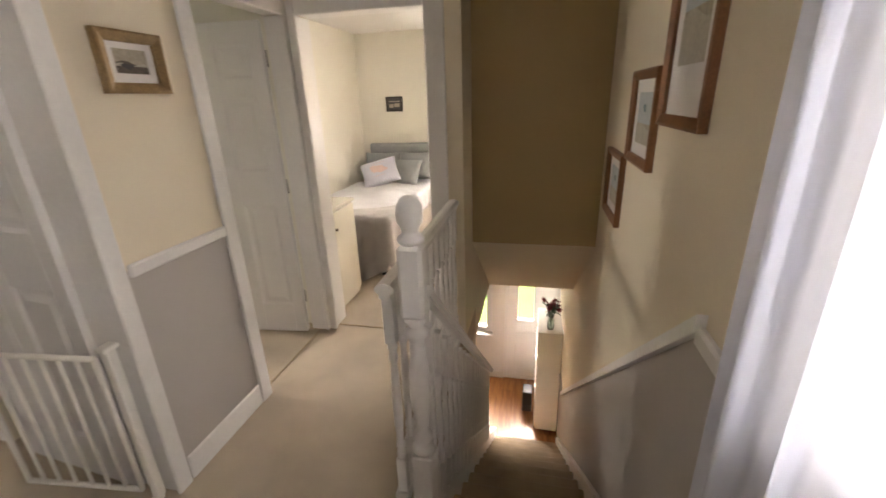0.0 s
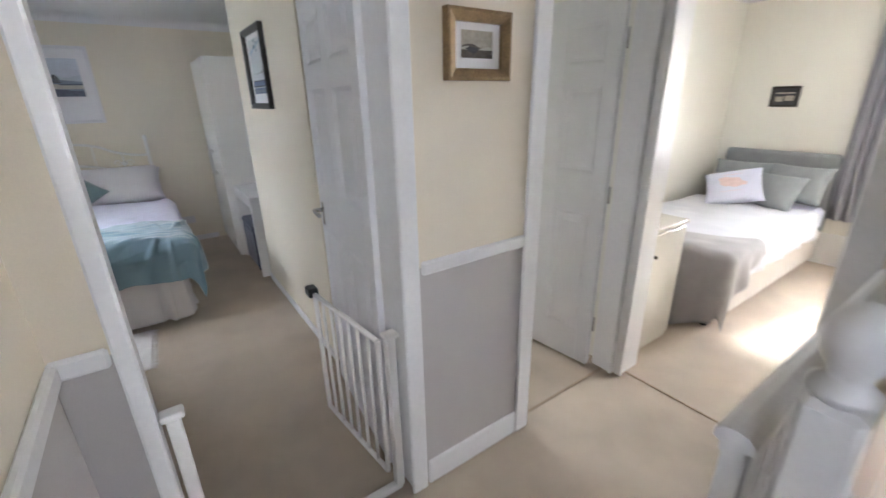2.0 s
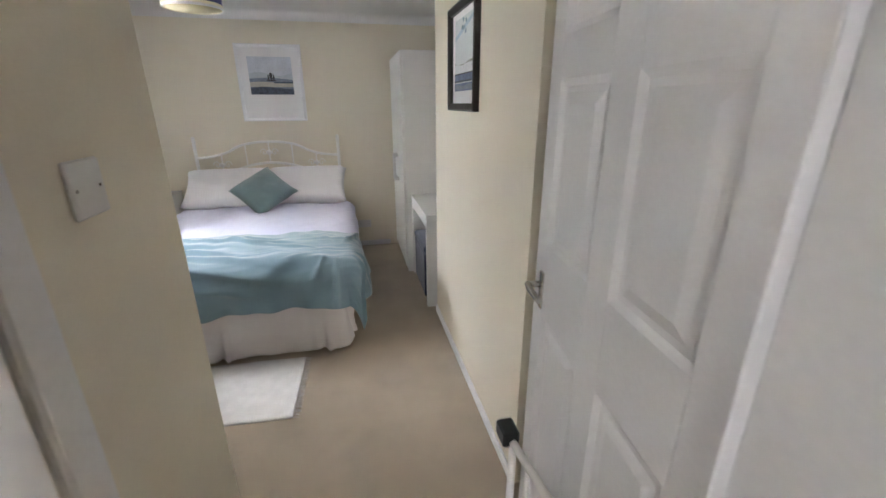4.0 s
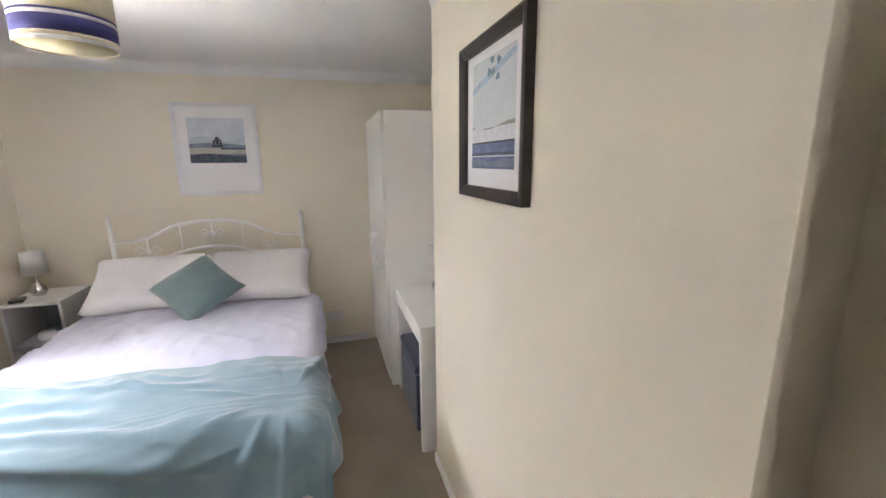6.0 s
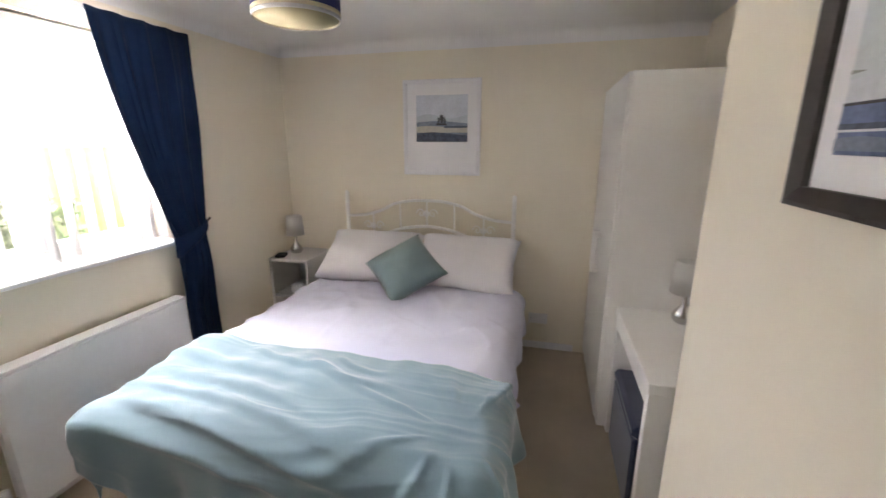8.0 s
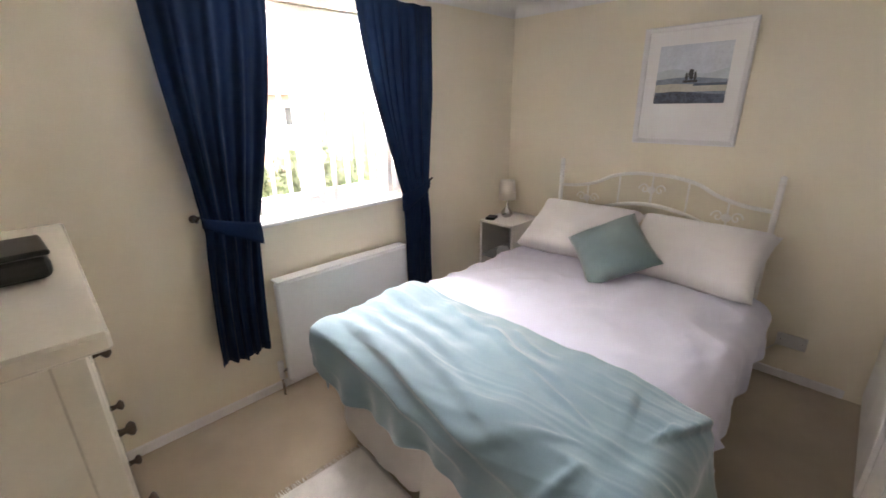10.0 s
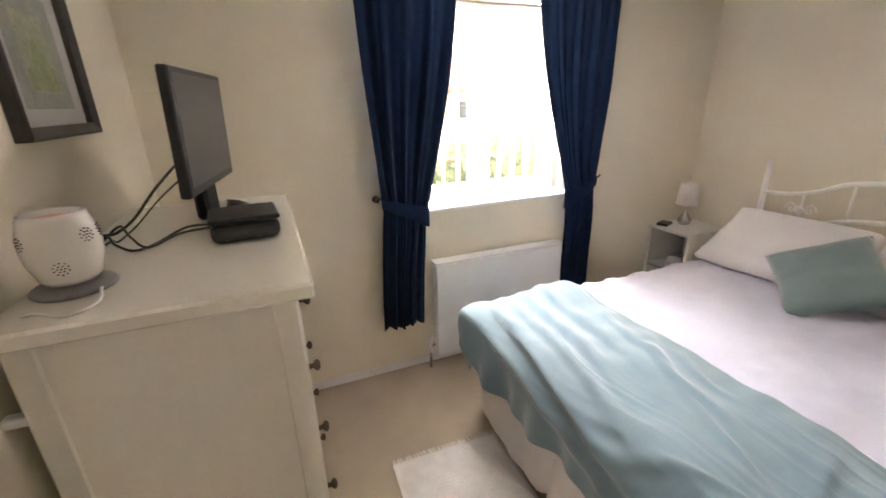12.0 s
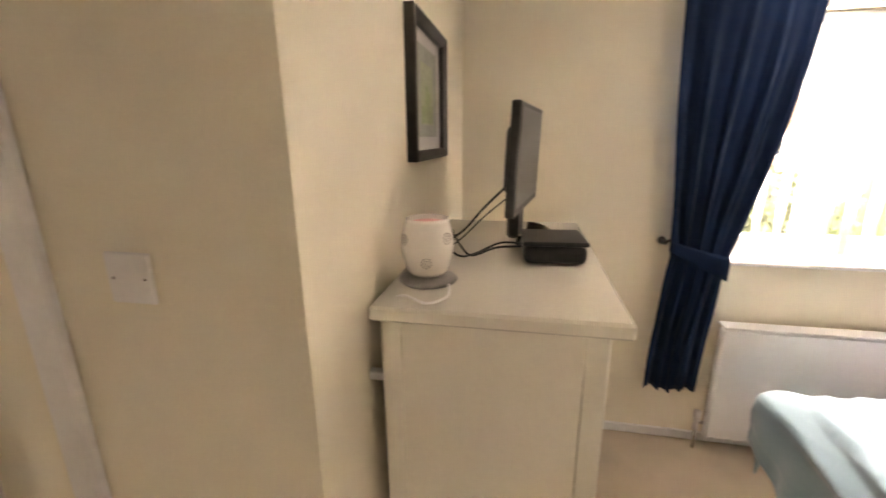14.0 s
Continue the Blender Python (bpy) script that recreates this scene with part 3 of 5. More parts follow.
def handrail_profile(bm, p, q, w=0.029, h=0.026):
    """A moulded handrail from p to q."""
    p, q = Vector(p), Vector(q)
    shape = [(-w * 0.6, -h), (-w * 0.6, -h * 0.35), (-w, -h * 0.1), (-w, h * 0.45), (-w * 0.6, h * 0.9), (0, h * 1.05), (w * 0.6, h * 0.9), (w, h * 0.45), (w, -h * 0.1), (w * 0.6, -h * 0.35), (w * 0.6, -h)]
    a = [bm.verts.new(p + Vector((x, 0, z))) for x, z in shape]
    b = [bm.verts.new(q + Vector((x, 0, z))) for x, z in shape]
    n = len(shape)
    for k in range(n):
        bm.faces.new((a[k], b[k], b[(k + 1) % n], a[(k + 1) % n]))
    bm.faces.new(a)
    bm.faces.new(b[::-1])
    return bm


def balustrades():
    newel = thing("newel_post", None, None, "white painted turned newel post with a rounded cap", "post", at=pose(0.608, 1.69, 0))
    bm = boxes((-0.041, 0.041, -0.041, 0.041, -0.35, 0.30), bevel=0.006)
    part("base_block", bm, TRIM, newel)
    part("shaft", lathe([(0.026, 0.30), (0.040, 0.312), (0.041, 0.332), (0.026, 0.348), (0.026, 0.356), (0.038, 0.372), (0.038, 0.386), (0.022, 0.404), (0.024, 0.44), (0.034, 0.51), (0.038, 0.57), (0.035, 0.66),
                         (0.027, 0.74), (0.022, 0.785), (0.024, 0.793), (0.039, 0.808), (0.041, 0.826), (0.026, 0.842), (0.026, 0.850), (0.039, 0.866), (0.026, 0.885)], 32), TRIM, newel)
    part("upper_block", boxes((-0.041, 0.041, -0.041, 0.041, 0.882, 1.135), bevel=0.012), TRIM, newel)
    part("cap", lathe([(0.03, 1.132), (0.043, 1.145), (0.043, 1.155), (0.026, 1.17), (0.028, 1.185), (0.04, 1.205), (0.0425, 1.23), (0.039, 1.257), (0.028, 1.277), (0.012, 1.287), (0.0, 1.289)], 28), TRIM, newel)

    land = thing("landing_balustrade", None, None, "white painted landing balustrade with turned spindles", "balustrade", at=pose(0.50, 1.70, 0))
    part("handrail", handrail_profile(bmesh.new(), (0, 0, 0.955), (0, 1.225, 0.955), 0.034, 0.028), TRIM, land)
    part("base_rail", boxes((-0.03, 0.03, 0, 1.225, 0, 0.035), bevel=0.004), TRIM, land)
    sm = mesh_of(spindle_mesh(0.895, 0.19, 0.17), "spindle", TRIM)
    for k in range(11):
        s = new("spindle", sm)
        s.parent, s.matrix_basis = land, pose(0, 0.035 + k * 0.115, 0.035)
    run = thing("stair_balustrade", None, None, "white painted sloping stair balustrade with turned spindles", "balustrade", at=pose(0.64, 1.60, 0))
    y0, y1 = 0.10, 2.22
    part("handrail", handrail_profile(bmesh.new(), (0, y0, 0.965), (0, y1, 0.965 - 0.83 * y1), 0.029, 0.026), TRIM, run)
    sm2 = mesh_of(spindle_mesh(0.80, 0.18, 0.18), "stair_spindle", TRIM)
    k = 0
    while 0.19 + k * 0.115 < y1 - 0.03:
        y = 0.19 + k * 0.115
        s = new("spindle", sm2)
        s.parent, s.matrix_basis = run, pose(-0.02, y, 0.085 - 0.80 * y) @ Matrix.Diagonal((0.9, 0.9, (0.862 - 0.03 * y) / 0.80, 1))
        k += 1


balustrades()


# ---- doors ----
def panel_door(name, w, h, at, label, lever_side=1, knob=True, panels=((0, 1), (0, 1))):
    """A four-panel moulded door; x along its width from the hinge, y across its thickness."""
    d = thing(name, None, None, label, "door", kind="structure", at=at)
    bm = bmesh.new()
    st, t = 0.078, 0.040
    cols = ((st, w / 2 - 0.05), (w / 2 + 0.05, w - st))
    rows = ((0.21, 0.93), (1.15, 1.59), (1.69, h - 0.10))
    box(bm, 0.005, w - 0.005, -t / 2 + 0.011, t / 2 - 0.011, 0.005, h - 0.005)
    for x0, x1 in ((0, st), (w / 2 - 0.05, w / 2 + 0.05), (w - st, w)):
        box(bm, x0, x1, -t / 2, t / 2, 0, h, bevel=0.002)
    for z0, z1 in ((0, 0.21), (0.93, 1.15), (1.59, 1.69), (h - 0.10, h)):
        for x0, x1 in cols:
            box(bm, x0, x1, -t / 2, t / 2, z0, z1)
    leaf = part("leaf", bm, DOORM, d)
    for x0, x1 in cols:
        for z0, z1 in rows:
            pb = bmesh.new()
            for s in (-1, 1):
                # ovolo moulding and raised field
                y = s * (t / 2 - 0.010)
                g = 0.045
                v = [[pb.verts.new((a, yy, b)) for a, b in ((x0 + i, z0 + i), (x1 - i, z0 + i), (x1 - i, z1 - i), (x0 + i, z1 - i))] for i, yy in
                     ((0, s * t / 2), (0.008, y + s * 0.006), (0.016, y + s * 0.001), (0.030, y), (g + 0.012, y + s * 0.008))]
                for a, b in zip(v, v[1:]):
                    for k in range(4):
                        pb.faces.new((a[k], a[(k + 1) % 4], b[(k + 1) % 4], b[k]))
                pb.faces.new(v[-1])
            part("panel", pb, DOORM, d)
    if knob:
        for s in (-1, 1):
            hb = bmesh.new()
            y = s * t / 2
            box(hb, w - 0.079, w - 0.051, min(y, y + s * 0.007), max(y, y + s * 0.007), 0.95, 1.07, bevel=0.004)
            tube([(w - 0.065, y, 1.03), (w - 0.065, y + s * 0.045, 1.03)], 0.010, 12, hb)
            tube(spline([(w - 0.062, y + s * 0.045, 1.03), (w - 0.10, y + s * 0.05, 1.03), (w - 0.165, y + s * 0.046, 1.025)], 5), 0.009, 12, hb)
            part("lever_handle", hb, CHROME, d, "satin chrome lever handle")
    hg = bmesh.new()
    for z in (0.22, 1.0, 1.75):
        tube([(-0.003, -t / 2 - 0.004, z), (-0.003, -t / 2 - 0.004, z + 0.09)], 0.006, 8, hg)
    part("hinge", hg, CHROME, d)
    return d


panel_door("door_1", 0.755, 1.98, pose(-0.630, 1.556, 0.012, 0, 0, 174.5), "white moulded four-panel door standing open into the bedroom")
panel_door("door_2", 0.70, 1.99, pose(-0.580, 2.868, 0.012, 0, 0, 186), "white moulded panel door standing open into a side room")


def baby_gate():
    g = thing("stair_gate", None, None, "white metal baby gate swung open in the bedroom doorway", "gate", at=pose(-0.515, 0, 0))
    for y, s in ((0.84, 1), (1.52, -1)):
        part("post", boxes((-0.018, 0.018, y - 0.018, y + 0.018, 0.02, 0.735), bevel=0.004), METALW, g)
        part("post_cap", boxes((-0.024, 0.024, y - 0.03, y + 0.03, 0.735, 0.755), bevel=0.005), METALW, g)
    part("threshold_bar", boxes((-0.018, 0.018, 0.83, 1.53, 0.004, 0.032), bevel=0.005), METALW, g)
    m = pose(0, 1.49, 0, 0, 0, 186)
    for z in (0.085, 0.715):
        part("gate_rail", tube([m @ Vector((0.03, 0, z)), m @ Vector((0.56, 0, z))], 0.011, 8), METALW, g)
    bm = bmesh.new()
    for k in range(8):
        x = 0.03 + k * 0.0757
        b2 = tube([m @ Vector((x, 0, 0.085)), m @ Vector((x, 0, 0.715))], 0.0075 if k not in (0, 7) else 0.011, 8)
        part("bar", b2, METALW, g)
    part("latch", boxes((-0.62, -0.555, 1.405, 1.45, 0.70, 0.745), bevel=0.006), BLACKP, g, "grey plastic gate latch")


baby_gate()


# ---- windows ----
def window_unit(name, at, w, h, mullions, label, sill=0.0, depth=0.06):
    """A plastic window; x along its width, z up, the room on the side of +y."""
    win = thing(name, None, None, label, "window", kind="structure", at=at)
    f = 0.055
    bm = boxes((0, w, 0, depth, 0, f), (0, w, 0, depth, h - f, h), (0, f, 0, depth, f, h - f), (w - f, w, 0, depth, f, h - f), bevel=0.006)
    part("window_frame", bm, UPVC, win)
    xs = [0] + list(mullions) + [w]
    for m in mullions:
        part("mullion", boxes((m - 0.035, m + 0.035, 0, depth, f, h - f), bevel=0.006), UPVC, win)
    for a, b in zip(xs, xs[1:]):
        a2, b2 = a + (f if a == 0 else 0.035), b - (f if b == w else 0.035)
        s = 0.035
        part("sash", boxes((a2, b2, 0.008, depth + 0.012, f, f + s), (a2, b2, 0.008, depth + 0.012, h - f - s, h - f), (a2, a2 + s, 0.008, depth + 0.012, f + s, h - f - s), (b2 - s, b2, 0.008, depth + 0.012, f + s, h - f - s), bevel=0.004), UPVC, win)
        p = part("pane", boxes((a2 + s - 0.004, b2 - s + 0.004, 0.02, 0.026, f + s - 0.004, h - f - s + 0.004)), GLASS, win)
        p.visible_shadow = False
    if sill:
        part("window_sill", boxes((-0.0, w, depth + 0.013, sill, -0.022, 0.0), bevel=0.005), TRIM, win)
    return win


window_unit("window_1", pose(WX0, -1.24, WZ0), WX1 - WX0, WZ1 - WZ0, [0.62], "white plastic double casement bedroom window", sill=0.275)
window_unit("window_2", pose(1.60, LY0, LZ0, 0, 0, 90), LY1 - LY0, LZ1 - LZ0, [0.5], "white plastic landing window behind voile", sill=0.235)
window_unit("window_3", pose(1.25, 6.11, 0.95, 0, 0, 180), 1.10, 1.15, [0.55], "white plastic small bedroom window", sill=0.11)
# this last window is unseen, added as an opening for the fill lamp
window_unit("window_4", pose(-3.09, 3.0, 0.95, 0, 0, -90), 0.8, 1.15, [], "white plastic side room window, unseen, added to let light in")


# ---- bedroom: bed ----
BX0, BX1, BY_0, BY_1 = -4.78, -2.80, -0.41, 0.95     # mattress plan
BXM, BYM = (BX0 + BX1) / 2, (BY_0 + BY_1) / 2


def draped(x, y, x0, x1, y0, y1, top, r, flare=0.05, amp=0.02, seed=0.0):
    """Lays the flat cloth place (x, y) over a box's top x0..x1, y0..y1: beyond the edge it bends round r and hangs, in folds."""
    cx, cy = min(max(x, x0), x1), min(max(y, y0), y1)
    dx, dy = x - cx, y - cy
    d = math.hypot(dx, dy)
    if d < 1e-6:
        return Vector((x, y, top))
    ux, uy = dx / d, dy / d
    arc = r * math.pi / 2
    if d < arc:
        a = d / r
        out, z = r * math.sin(a), top - r * (1 - math.cos(a))
    else:
        hang = d - arc
        out, z = r + flare * hang, top - r - hang
        s = cx * 9 + cy * 9 + seed
        out += amp * min(1, hang / 0.15) * (math.sin(s * 1.9) + 0.6 * math.sin(s * 3.7 + 1.3))
    return Vector((cx + ux * out, cy + uy * out, z))


def wrinkle(x, y, seed, a=0.010, stretch=(1, 1)):
    return a * noise.noise((x * 3 * stretch[0] + seed, y * 3 * stretch[1], seed)) + 0.45 * a * noise.noise((x * 9 * stretch[0], y * 9 * stretch[1] + seed, 1.0))


def ridge(x, y, seed, sx, sy):
    """Sharp creases along one direction."""
    v = noise.noise((x * sx + seed, y * sy + 0.5 * noise.noise((x * 2, y * 2, seed)), seed))
    return max(0, 1 - abs(v) * 6) ** 1.3


bed = thing("double_bed", None, None, "double bed with white bedding, cream metal headboard and a gathered valance", "bed", at=pose(0, 0, 0))
part("divan_base", boxes((BX0, BX1, BY_0, BY_1, 0.05, 0.32), bevel=0.02), DIVAN, bed)
part("mattress", boxes((BX0, BX1, BY_0, BY_1, 0.32, 0.54), bevel=0.04), COTTON, bed)


def valance():
    """A gathered skirt on the two sides and the foot."""
    path = [(BX0, BY_0), (BX1 + 0.02, BY_0), (BX1 + 0.02, BY_1), (BX0, BY_1)]
    L = [0]
    for a, b in zip(path, path[1:]):
        L.append(L[-1] + math.hypot(b[0] - a[0], b[1] - a[1]))

    def place(u, v):
        s = u * L[-1]
        k = max(i for i in range(3) if L[i] <= s + 1e-9)
        f = (s - L[k]) / (L[k + 1] - L[k])
        a, b = path[k], path[k + 1]
        nx, ny = [(0, -1), (1, 0), (0, 1)][k]
        for c in (1, 2):
            w = s - L[c]
            if abs(w) < 0.04:
                m = (w + 0.04) / 0.08
                n0, n1 = [(0, -1), (1, 0), (0, 1)][c - 1:c + 1]
                nx, ny = n0[0] * (1 - m) + n1[0] * m, n0[1] * (1 - m) + n1[1] * m
        drop = ease(0, 1, v)
        pleat = sum(math.sin(6.28 * min(1, max(-1, (s - c) / 0.09))) * math.exp(-((s - c) / 0.05) ** 2) for c in (0.5, 1.2, L[1] - 0.1, L[1] + 0.62, L[2] - 0.12, L[2] + 0.15, L[2] + 0.9))
        fold = 0.03 * noise.noise((s * 2.3, 0.3, v)) + 0.030 * pleat + 0.004 * math.sin(s * 33 + 3 * noise.noise((s * 2, 0, 0)))
        out = 0.012 + drop * (0.035 + fold * 1.2)
        x, y = a[0] + (b[0] - a[0]) * f + nx * out, a[1] + (b[1] - a[1]) * f + ny * out
        return Vector((x, y, 0.40 - v * (0.375 + 0.012 * noise.noise((s * 3, 1, 0)))))
    return sheet(260, 10, place)


part("valance", valance(), VALANCE, bed, "gathered off-white cotton valance", smooth=True)


def headboard():
    hb = part("headboard", tube([(-4.80, BYM - 0.675, 0.05), (-4.80, BYM - 0.675, 1.215)], 0.016, 12), METALW, bed, "cream enamelled metal headboard with scrollwork")

    def sub(name, b):
        part(name, b, METALW, hb, smooth=True)
    sub("post", tube([(-4.80, BYM + 0.675, 0.05), (-4.80, BYM + 0.675, 1.215)], 0.016, 12))
    for y in (-0.675, 0.675):
        sub("finial", lathe([(0.016, 1.205), (0.02, 1.21), (0.013, 1.22), (0.018, 1.232), (0.012, 1.246), (0, 1.252)], 12, at=pose(-4.80, BYM + y, 0)))
    top = [(-0.675, 1.045), (-0.52, 1.06), (-0.38, 1.10), (-0.27, 1.155), (-0.13, 1.185), (0, 1.19), (0.13, 1.185), (0.27, 1.155), (0.38, 1.10), (0.52, 1.06), (0.675, 1.045)]
    low = [(-0.675, 0.80), (-0.45, 0.87), (-0.22, 0.955), (0, 0.985), (0.22, 0.955), (0.45, 0.87), (0.675, 0.80)]
    sub("top_rail", tube(spline([(-4.80, BYM + y, z) for y, z in top], 6), 0.012, 8))
    sub("lower_rail", tube(spline([(-4.80, BYM + y, z) for y, z in low], 6), 0.013, 8))
    sub("bottom_rail", tube([(-4.80, BYM - 0.675, 0.62), (-4.80, BYM + 0.675, 0.62)], 0.010, 8))
    for y, z0, z1 in ((-0.45, 0.87, 1.08), (-0.22, 0.955, 1.165), (0, 0.985, 1.19), (0.22, 0.955, 1.165), (0.45, 0.87, 1.08)):
        sub("bar", tube([(-4.80, BYM + y, z0), (-4.80, BYM + y, z1)], 0.006, 6))
        if abs(y) != 0.22:
            for s in (-1, 1):
                pts = [(-4.80, BYM + y + s * (0.02 + 0.035 * (1 - k / 16) * math.cos(k * 0.5)) + s * 0.03, (z0 + z1) / 2 + 0.04 * (1 - k / 18) * math.sin(k * 0.5)) for k in range(17)]
                sub("scroll", tube(pts, 0.005, 6))
            sub("rosette", lathe([(0.0, -0.008), (0.022, -0.006), (0.026, 0.0), (0.014, 0.008), (0.0, 0.010)], 12, at=pose(-4.788, BYM + y, (z0 + z1) / 2, 0, 90, 0)))


headboard()


def duvet():
    x1 = BX1 - 0.02

    def place(u, v):
        x = -4.52 + u * (BX1 + 0.06 + 4.52)
        y = BYM + (v * 2 - 1) * 1.02
        p = draped(x, y, -5, x1, BY_0 - 0.02, BY_1 + 0.02, 0.615, 0.10, 0.02, 0.012, 2.0)
        inside = 1 - ease(0.62, 0.80, abs(y - BYM))
        puff = 0.03 * inside * (1 - ((y - BYM) / 0.8) ** 2) + wrinkle(x, y, 4.0, 0.014)
        puff += (0.009 * ridge(x + 0.5 * y, y - 0.6 * x, 3.0, 1.0, 3.0) + 0.007 * ridge(x - 0.4 * y, y + 0.4 * x, 23.0, 1.6, 5.0)) * inside
        crease = 0.034 * ridge(x + 0.5 * y, y, 7.0, 4.0, 1.3)
        if inside < 0.5:
            s = 1 if y > BYM else -1
            p.y += s * (crease + 0.5 * wrinkle(x, p.z * 2, 9.0, 0.03))
        p.z += puff
        return p
    return sheet(110, 110, place, thick=-0.012)


thing("duvet", duvet(), COTTON, "crumpled white cotton duvet spread over the bed", "duvet", smooth=True)


# long folds of the throw: start and end on the cloth, height, half width
FOLDS = [(-3.13, -0.52, -3.02, 0.30, 0.017, 0.030), (-3.02, -0.50, -2.86, 0.42, 0.024, 0.034), (-2.92, -0.46, -2.74, 0.62, 0.020, 0.030), (-3.21, -0.12, -3.12, 0.42, 0.011, 0.022),
         (-3.16, 0.22, -3.05, 0.66, 0.012, 0.020), (-2.80, -0.40, -2.62, 0.75, 0.018, 0.028), (-2.66, -0.30, -2.56, 0.60, 0.014, 0.024), (-3.24, 0.30, -3.17, 0.58, 0.008, 0.016)]


def fold_height(x, y):
    """Crisp on the foot side, soft on the head side, fading at both ends."""
    h = 0.0
    for x0, y0, x1, y1, tall, half in FOLDS:
        dx, dy = x1 - x0, y1 - y0
        L2 = dx * dx + dy * dy
        k = ((x - x0) * dx + (y - y0) * dy) / L2
        if -0.1 < k < 1.1:
            across = ((x - x0) * dy - (y - y0) * dx) / math.sqrt(L2) + 0.016 * math.sin(k * 5.2 + x0 * 7)
            w = half * (0.6 if across > 0 else 1.7)
            h += 1.4 * tall * math.exp(-(across / w) ** 2) * ease(-0.1, 0.18, k) * (1 - ease(0.6, 1.1, k))
    return h


def throw():
    def place(u, v):
        sx, sy = -3.30 + u * 0.86, BYM + (v * 2 - 1) * 1.10
        sx += 0.03 * math.sin(v * 7) + 0.05 * (v - 0.5)
        p = draped(sx, sy, -6, BX1 + 0.0, BY_0 - 0.045, BY_1 + 0.045, 0.640, 0.105, 0.07, 0.020, 5.0)
        flat = 1 - ease(0.66, 0.82, abs(sy - BYM))
        t = flat * (1 - ease(BX1 - 0.02, BX1 + 0.1, sx))
        p.z += t * (0.03 * (1 - ((sy - BYM) / 0.8) ** 2) + wrinkle(sx, sy, 4.0, 0.022) + 0.004)
        # long soft folds that run across the bed and fan out towards one side
        fan = sx + 0.22 * (sy - BYM) * (sx + 3.3)
        bend = fan + 0.10 * noise.noise((sx * 1.7, sy * 1.9, 12.0))
        r = ridge(bend, sy, 8.0, 6.5, 0.8) * 0.005 + ridge(bend, sy, 15.0, 13.0, 1.0) * 0.003
        r *= 0.25 + 0.75 * ease(-0.15, 0.45, noise.noise((sx * 2.2, sy * 1.4, 6.0)) + 0.45 * ease(0.35, 0.8, sy - BYM) + 0.25 * (1 - t))
        # creases that fan out from the corner where the throw is pulled over the foot
        px, py = sx - (BX1 - 0.12), sy - (BY_1 - 0.02)
        far, turn = math.hypot(px, py), math.atan2(py, px)
        star = max(0, math.sin(turn * 9 + 5.0 * noise.noise((turn * 1.9, far * 0.9, 3)))) ** 2 * ease(-0.3, 0.3, noise.noise((turn * 2.3, 4.0, 1.0)) + 0.1) * (0.35 + 0.65 * ease(-0.25, 0.05, py))
        r += 0.028 * star * ease(0.06, 0.26, far) * (1 - ease(0.45, 1.25, far))
        r += fold_height(sx, sy)
        n = Vector((0, 0, 1)) if t > 0.5 else Vector((p.x - min(p.x, BX1 - 0.1), p.y - min(max(p.y, BY_0 + 0.1), BY_1 - 0.1), 0.15)).normalized()
        # the head-side corner is bunched up where it goes over the bed edge
        p.z += 0.045 * math.exp(-((sx + 3.24) / 0.16) ** 2 - ((sy - BY_0 - 0.06) / 0.17) ** 2)
        p += n * r
        out = math.exp(-((sy - BY_0 + 0.06) / 0.16) ** 2) * ease(BX1 - 0.05, BX1 + 0.25, sx)
        p.x += 0.07 * out
        p.z += 0.10 * out
        return p
    return sheet(120, 220, place, thick=-0.006)


thing("throw_blanket", throw(), AQUA, "pale aqua fleece throw draped over the foot of the bed", "blanket", smooth=True)
for y, s, rz in ((BYM - 0.375, 1.0, 3), (BYM + 0.355, 5.0, -2)):
    thing("pillow", cushion(0.52, 0.76, 0.175, 0.36, seed=s), PILLOWC, "plump white cotton pillow leaning on the headboard", "pillow", "pillows on the double bed",
          at=pose(-4.555, y, 0.79, 0, 30, rz), smooth=True)
thing("scatter_cushion", cushion(0.43, 0.43, 0.15, 0.5, seed=9.0), TEAL, "grey-teal plush square cushion propped on the pillows", "cushion", at=pose(-4.27, BYM + 0.0, 0.80, 0, 0, 0) @ pose(0, 0, 0, 0, 38, 0) @ pose(0, 0, 0, 0, 0, 42), smooth=True)


# ---- bedroom: furniture ----
def nightstand():
    n = thing("bedside_table", None, None, "white open-fronted bedside table beside the bed", "bedside table", at=pose(-4.88, -0.965, 0))
    w, d, h = 0.34, 0.40, 0.725
    part("top", boxes((0, d, 0, w, h - 0.022, h), bevel=0.002), WHITEF, n)
    part("side_panel", boxes((0.002, d - 0.004, 0.0, 0.02, 0, h - 0.022), bevel=0.001), WHITEF, n)
    part("side_panel", boxes((0.002, d - 0.004, w - 0.02, w, 0, h - 0.022), bevel=0.001), WHITEF, n)
    # back and shelves are darkened for the shade inside the open front
    part("back_panel", boxes((0.002, 0.012, 0.02, w - 0.02, 0, h - 0.022)), GREYF, n)
    part("shelf", boxes((0.012, d - 0.01, 0.02, w - 0.02, 0.40, 0.42)), GREYF, n)
    part("shelf", boxes((0.012, d - 0.01, 0.02, w - 0.02, 0.05, 0.07)), GREYF, n)


nightstand()


